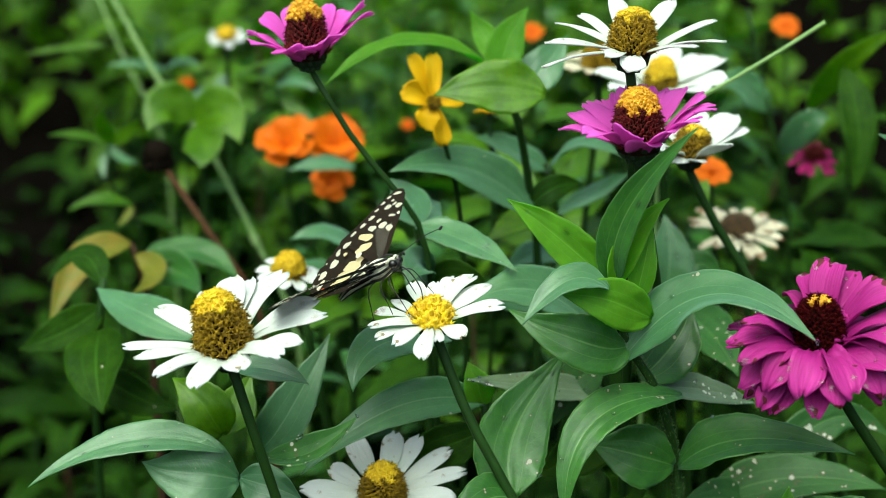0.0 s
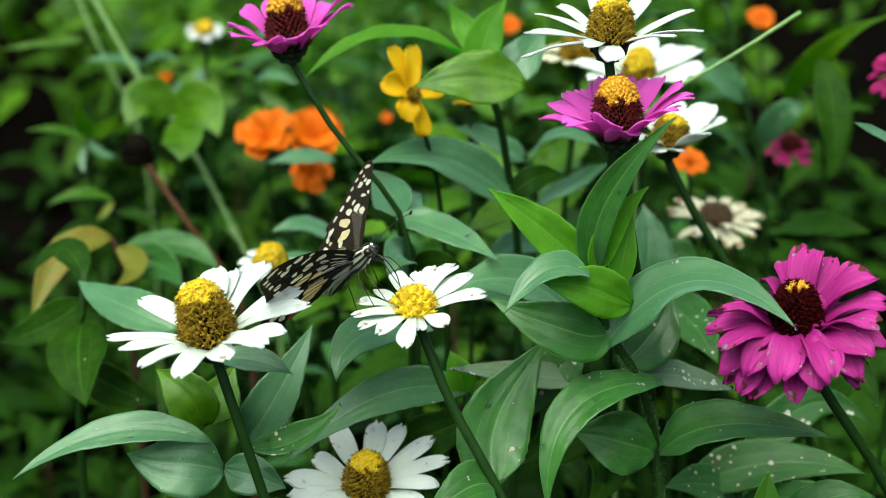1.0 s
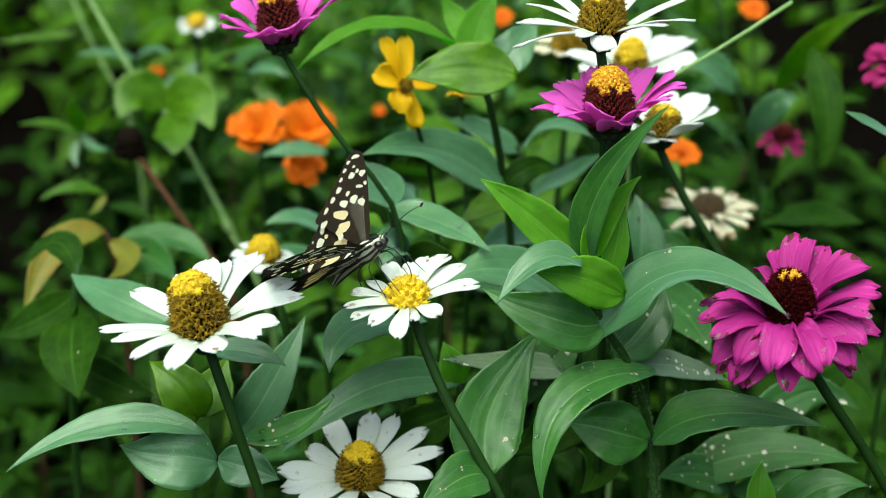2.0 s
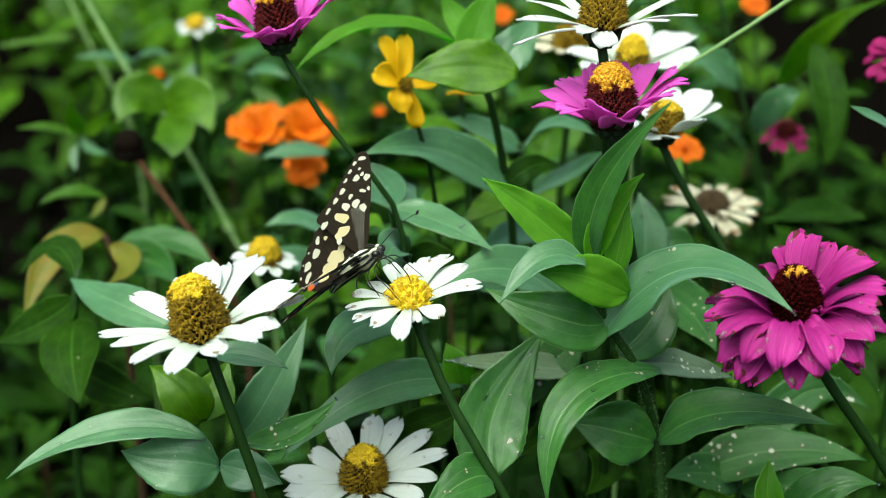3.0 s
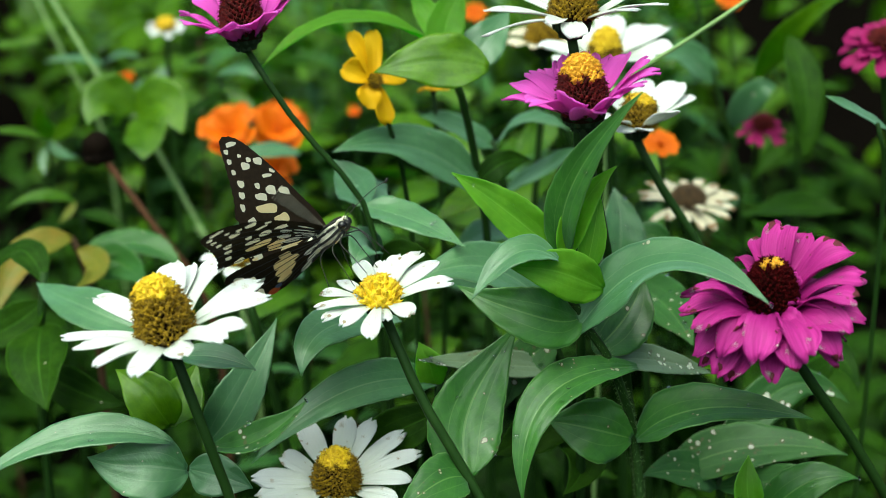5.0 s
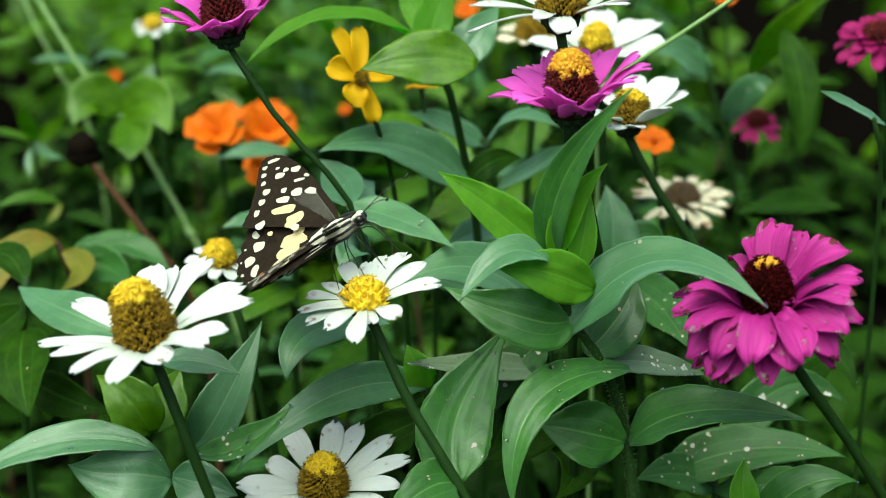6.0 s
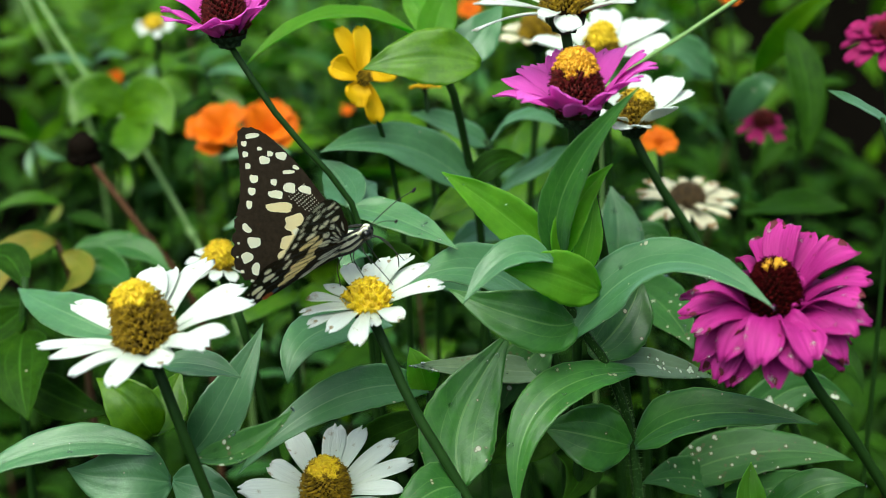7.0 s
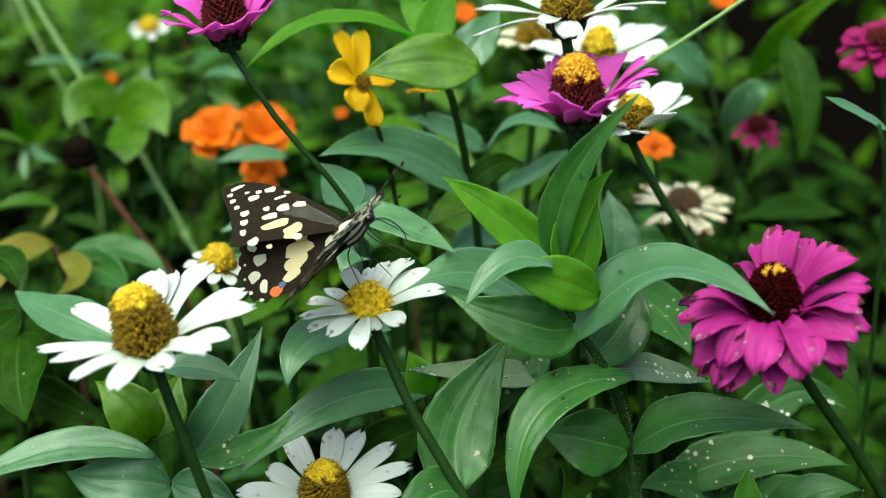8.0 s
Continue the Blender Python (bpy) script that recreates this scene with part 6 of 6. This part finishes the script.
ball(bm, (0.0062, 0, -0.0010), 0.0018, (1.1, 1.0, 1.0))
head = part("head", bm, BLACK, butterfly, "cream and black head")
for s in (1, -1):
    bm = bmesh.new()
    ball(bm, (0.0068, 0.0013 * s, -0.0006), 0.00135)
    part("eye", bm, EYE_BLACK, head, "glossy black eye")
    part("cheek", tube(bmesh.new(), [(0.0078, 0.0006 * s, 0.0006), (0.0064, 0.0013 * s, 0.0009), (0.0046, 0.0016 * s, 0.0002)], 0.00055, 0.0005, 8, 6), FUR, head, "cream stripe")
    for z in (0.0030, 0.0012, -0.0010, -0.003):
        bm = bmesh.new()
        part("stripe", tube(bm, [(0.0055, 0.0012 * s, z * 0.6 - 0.0004), (0.001, 0.0026 * s, z * 0.85 - 0.0010), (-0.005, 0.0022 * s, z * 0.75 - 0.0014)], 0.00042, 0.00038, 10, 6), BLACK, butterfly)
    bm = bmesh.new()
    tube(bm, [(0.0075, 0.0007 * s, 0.0004), (0.0125, 0.0030 * s, 0.0020), (0.0175, 0.0060 * s, 0.0030), (0.0210, 0.0082 * s, 0.0030)], 0.00013, 0.00012, 18, 6)
    ball(bm, (0.0216, 0.0086 * s, 0.0030), 0.0004, (2.2, 1, 1), Euler((0, -0.5, 0.5 * s)).to_matrix().to_4x4())
    part("antenna", bm, BLACK, butterfly, "thin black clubbed antenna")
    for k, (x, reach, drop) in enumerate(((0.0035, 0.0045, -0.0125), (0.0010, 0.0005, -0.0138), (-0.0020, -0.0055, -0.0135))):
        bm = bmesh.new()
        tube(bm, [(x, 0.0014 * s, -0.0035), (x + reach * 0.45, 0.0050 * s, -0.0052), (x + reach * 0.8, 0.0056 * s, drop * 0.75), (x + reach * 1.15, 0.0062 * s, drop * 1.25)], 0.00022, 0.00011, 16, 5)
        part("leg", bm, BLACK, butterfly)
bm = bmesh.new()
tube(bm, [(0.0078, 0, -0.0022), (0.0102, 0, -0.0045), (0.0110, 0.0002, -0.0105), (0.0095, 0.0002, -0.0140)], 0.00026, 0.00014, 18, 6)
part("proboscis", bm, BLACK, butterfly)
left_wings = wing(butterfly, "left")
right_wings = wing(butterfly, "right")

BODY_ROWS = [
    (0, -0.0216, -0.0019, 0.4441, 11.0, -28.1, -41.5),
    (0.2, -0.0231, -0.0013, 0.4434, 9.8, -32.7, -52.3),
    (0.5, -0.0228, -0.0006, 0.4454, 8.1, -36.3, -52.0),
    (0.7, -0.0212, -0.0011, 0.4459, 9.6, -30.1, -54.0),
    (1, -0.0229, -0.0015, 0.4439, 13.6, -34.0, -48.9),
    (1.2, -0.0227, -0.0017, 0.4462, 14.6, -29.0, -44.8),
    (1.5, -0.0191, -0.0022, 0.4430, 14.1, -30.4, -41.6),
    (1.7, -0.0163, -0.0022, 0.4445, 14.9, -29.8, -44.4),
    (2.8, -0.0257, -0.0029, 0.4414, 20.9, -40.5, -45.5),
    (3, -0.0193, -0.0029, 0.4416, 21.0, -30.7, -45.1),
    (3.2, -0.0204, -0.0023, 0.4409, 18.7, -30.7, -46.1),
    (3.5, -0.0187, -0.0013, 0.4408, 13.0, -30.4, -42.4),
    (3.8, -0.0223, -0.0021, 0.4426, 20.5, -44.3, -46.9),
    (4, -0.0198, -0.0026, 0.4446, 24.5, -42.2, -47.7),
    (4.2, -0.0145, -0.0019, 0.4435, 16.9, -31.7, -41.7),
    (4.5, -0.0157, -0.0000, 0.4421, 30.4, -22.6, -26.5),
    (4.7, -0.0203, -0.0003, 0.4452, 9.3, -35.7, -37.9),
    (5.8, -0.0150, 0.0005, 0.4497, 4.4, -30.9, -23.7),
    (6, -0.0124, 0.0006, 0.4495, 3.5, -29.1, -19.5),
    (6.2, -0.0171, 0.0003, 0.4445, 5.2, -28.3, -16.6),
    (6.5, -0.0121, -0.0001, 0.4455, 8.4, -29.2, -19.5),
    (6.8, -0.0169, -0.0000, 0.4415, 9.4, -27.5, -26.9),
    (7, -0.0115, 0.0004, 0.4462, 11.7, -25.2, -21.8),
    (7.2, -0.0123, -0.0003, 0.4494, 13.9, -35.0, -17.9),
    (7.5, -0.0137, -0.0018, 0.4512, 16.3, -45.4, -14.8),
    (7.8, -0.0128, -0.0003, 0.4488, 17.9, -43.4, -1.4),
    (8, -0.0108, 0.0008, 0.4503, 16.1, -37.4, -13.1),
]
LEFT_ROWS = [
    (0, 19.5, 26.1, 4.0),
    (0.2, 41.9, 29.8, -2.3),
    (0.5, 56.6, 28.6, 7.1),
    (0.7, 49.5, 10.9, -1.4),
    (1, 34.0, 21.9, 1.2),
    (1.2, 38.1, 27.4, 8.2),
    (1.5, 28.5, 19.3, 3.5),
    (1.7, 27.3, 23.1, 4.5),
    (2.8, 72.5, 22.2, 5.6),
    (3, 29.8, 21.0, 7.0),
    (3.2, 63.4, 24.4, 6.3),
    (3.5, 48.2, 23.9, 6.9),
    (3.8, 64.9, 28.4, 6.9),
    (4, 40.9, 27.3, 8.6),
    (4.2, 28.8, 17.8, 4.4),
    (4.5, 43.5, 2.0, -1.8),
    (4.7, 93.0, 21.5, 2.1),
    (5.8, 45.6, 35.9, 8.9),
    (6, 40.2, 37.2, 12.7),
    (6.2, 38.2, 36.7, 13.4),
    (6.5, 50.5, 19.6, 15.3),
    (6.8, 83.2, 18.8, 10.8),
    (7, 72.6, 25.8, 7.4),
    (7.2, 75.7, 25.4, 7.6),
    (7.5, 69.4, 11.0, 11.5),
    (7.8, 29.7, 30.9, 12.3),
    (8, 48.9, 44.5, 45.3),
]
LEFT_HIND_ROWS = [
    (0, 25.5, 26.6, 1.5),
    (0.2, 41.7, 28.3, 0.3),
    (0.5, 56.9, 26.1, 3.6),
    (0.7, 49.5, 16.8, 0.7),
    (1, 35.0, 21.3, 0.6),
    (1.2, 37.8, 25.0, 5.0),
    (1.5, 27.6, 23.2, 5.3),
    (1.7, 27.3, 23.3, 4.8),
    (2.8, 70.5, 23.6, 4.4),
    (3, 32.7, 25.5, 3.2),
    (3.2, 62.3, 25.1, 5.4),
    (3.5, 56.0, 26.6, 6.9),
    (3.8, 64.1, 28.3, 5.5),
    (4, 41.0, 29.1, 2.9),
    (4.2, 30.7, 22.1, 3.0),
    (4.5, 70.6, 25.0, -2.8),
    (4.7, 93.4, 23.7, 1.8),
    (5.8, 47.0, 34.0, 6.1),
    (6, 39.2, 34.7, 8.5),
    (6.2, 36.3, 26.8, 13.3),
    (6.5, 59.4, 18.7, 11.7),
    (6.8, 82.5, 20.3, 11.1),
    (7, 76.2, 24.6, 11.1),
    (7.2, 77.1, 24.1, 6.0),
    (7.5, 80.2, 12.9, 17.5),
    (7.8, 28.1, 18.8, 15.8),
    (8, 47.5, 31.3, 16.8),
]
RIGHT_ROWS = [
    (0, 9.3, 0.0, -2.2),
    (0.2, 22.7, -3.5, -9.9),
    (0.5, 20.6, 5.2, -18.9),
    (0.7, 33.3, -17.0, -22.6),
    (1, 11.9, -16.1, -24.8),
    (1.2, 29.6, -1.7, -17.8),
    (1.5, 17.0, -5.6, -2.7),
    (1.7, 15.1, -9.5, -3.7),
    (2.8, 37.7, -8.6, -10.1),
    (3, 11.6, -8.0, -4.3),
    (3.2, 13.0, -0.8, -3.4),
    (3.5, 0.4, -5.2, 0.1),
    (3.8, 10.2, -5.5, -6.2),
    (4, 10.1, 1.1, -4.3),
    (4.2, 43.0, -15.6, -6.2),
    (4.5, 69.2, -7.1, -5.1),
    (4.7, 47.9, -4.9, -10.1),
    (5.8, 6.7, 16.7, -8.5),
    (6, 4.3, 10.7, -6.7),
    (6.2, 7.0, 21.3, -8.5),
    (6.5, 14.3, 8.1, -6.1),
    (6.8, 74.0, 1.3, -22.0),
    (7, 35.2, -22.3, -33.0),
    (7.2, 27.9, -41.8, -30.6),
    (7.5, 72.2, -21.5, -30.3),
    (7.8, 35.6, -29.8, -12.8),
    (8, 25.2, -36.8, -12.8),
]
RIGHT_HIND_ROWS = [
    (0, 10.4, -15.2, -4.4),
    (0.2, 25.3, -13.9, -11.2),
    (0.5, 18.6, 8.8, -22.1),
    (0.7, 32.7, -18.1, -24.4),
    (1, 13.0, -19.4, -17.5),
    (1.2, 26.6, -14.6, -20.0),
    (1.5, 16.8, -16.6, -5.3),
    (1.7, 15.1, -12.3, -4.9),
    (2.8, 24.7, -10.1, -17.7),
    (3, 9.9, -22.8, -8.5),
    (3.2, 12.7, -5.1, -4.3),
    (3.5, 1.8, 2.1, 0.1),
    (3.8, 4.4, -6.0, -11.0),
    (4, 10.0, -18.3, -8.5),
    (4.2, 41.3, -19.8, -7.0),
    (4.5, 41.6, -30.6, -1.8),
    (4.7, 36.8, 1.0, -13.7),
    (5.8, 6.6, 21.4, -10.7),
    (6, 0.1, 39.4, -13.7),
    (6.2, 6.9, 27.8, -11.2),
    (6.5, 14.0, 39.6, -12.5),
    (6.8, 63.9, 13.6, -21.9),
    (7, 35.5, -18.6, -23.3),
    (7.2, 28.7, -33.4, -29.0),
    (7.5, 59.2, -18.5, -34.5),
    (7.8, 35.6, -29.9, -12.9),
    (8, 26.1, -35.0, -12.9),
]

def hinge(side, raised, swept, twist):
    """A wing's turn on the thorax: raised from level, swept back, twisted about its leading edge; degrees."""
    return pose(0, 0, 0, side * raised) @ pose(0, 0, 0, 0, 0, side * (90 + swept)) @ pose(0, 0, 0, side * twist)


def motions():
    walk(butterfly, [(t, pose(x, y, z, rx, ry, rz)) for t, x, y, z, rx, ry, rz in BODY_ROWS])
    for side, made, fore, hind in ((1, left_wings, LEFT_ROWS, LEFT_HIND_ROWS), (-1, right_wings, RIGHT_ROWS, RIGHT_HIND_ROWS)):
        for (ob, drop), rows in zip(made, (fore, hind)):
            walk(ob, [(t, hinge(side, *turn) @ drop) for t, *turn in rows])


motions()
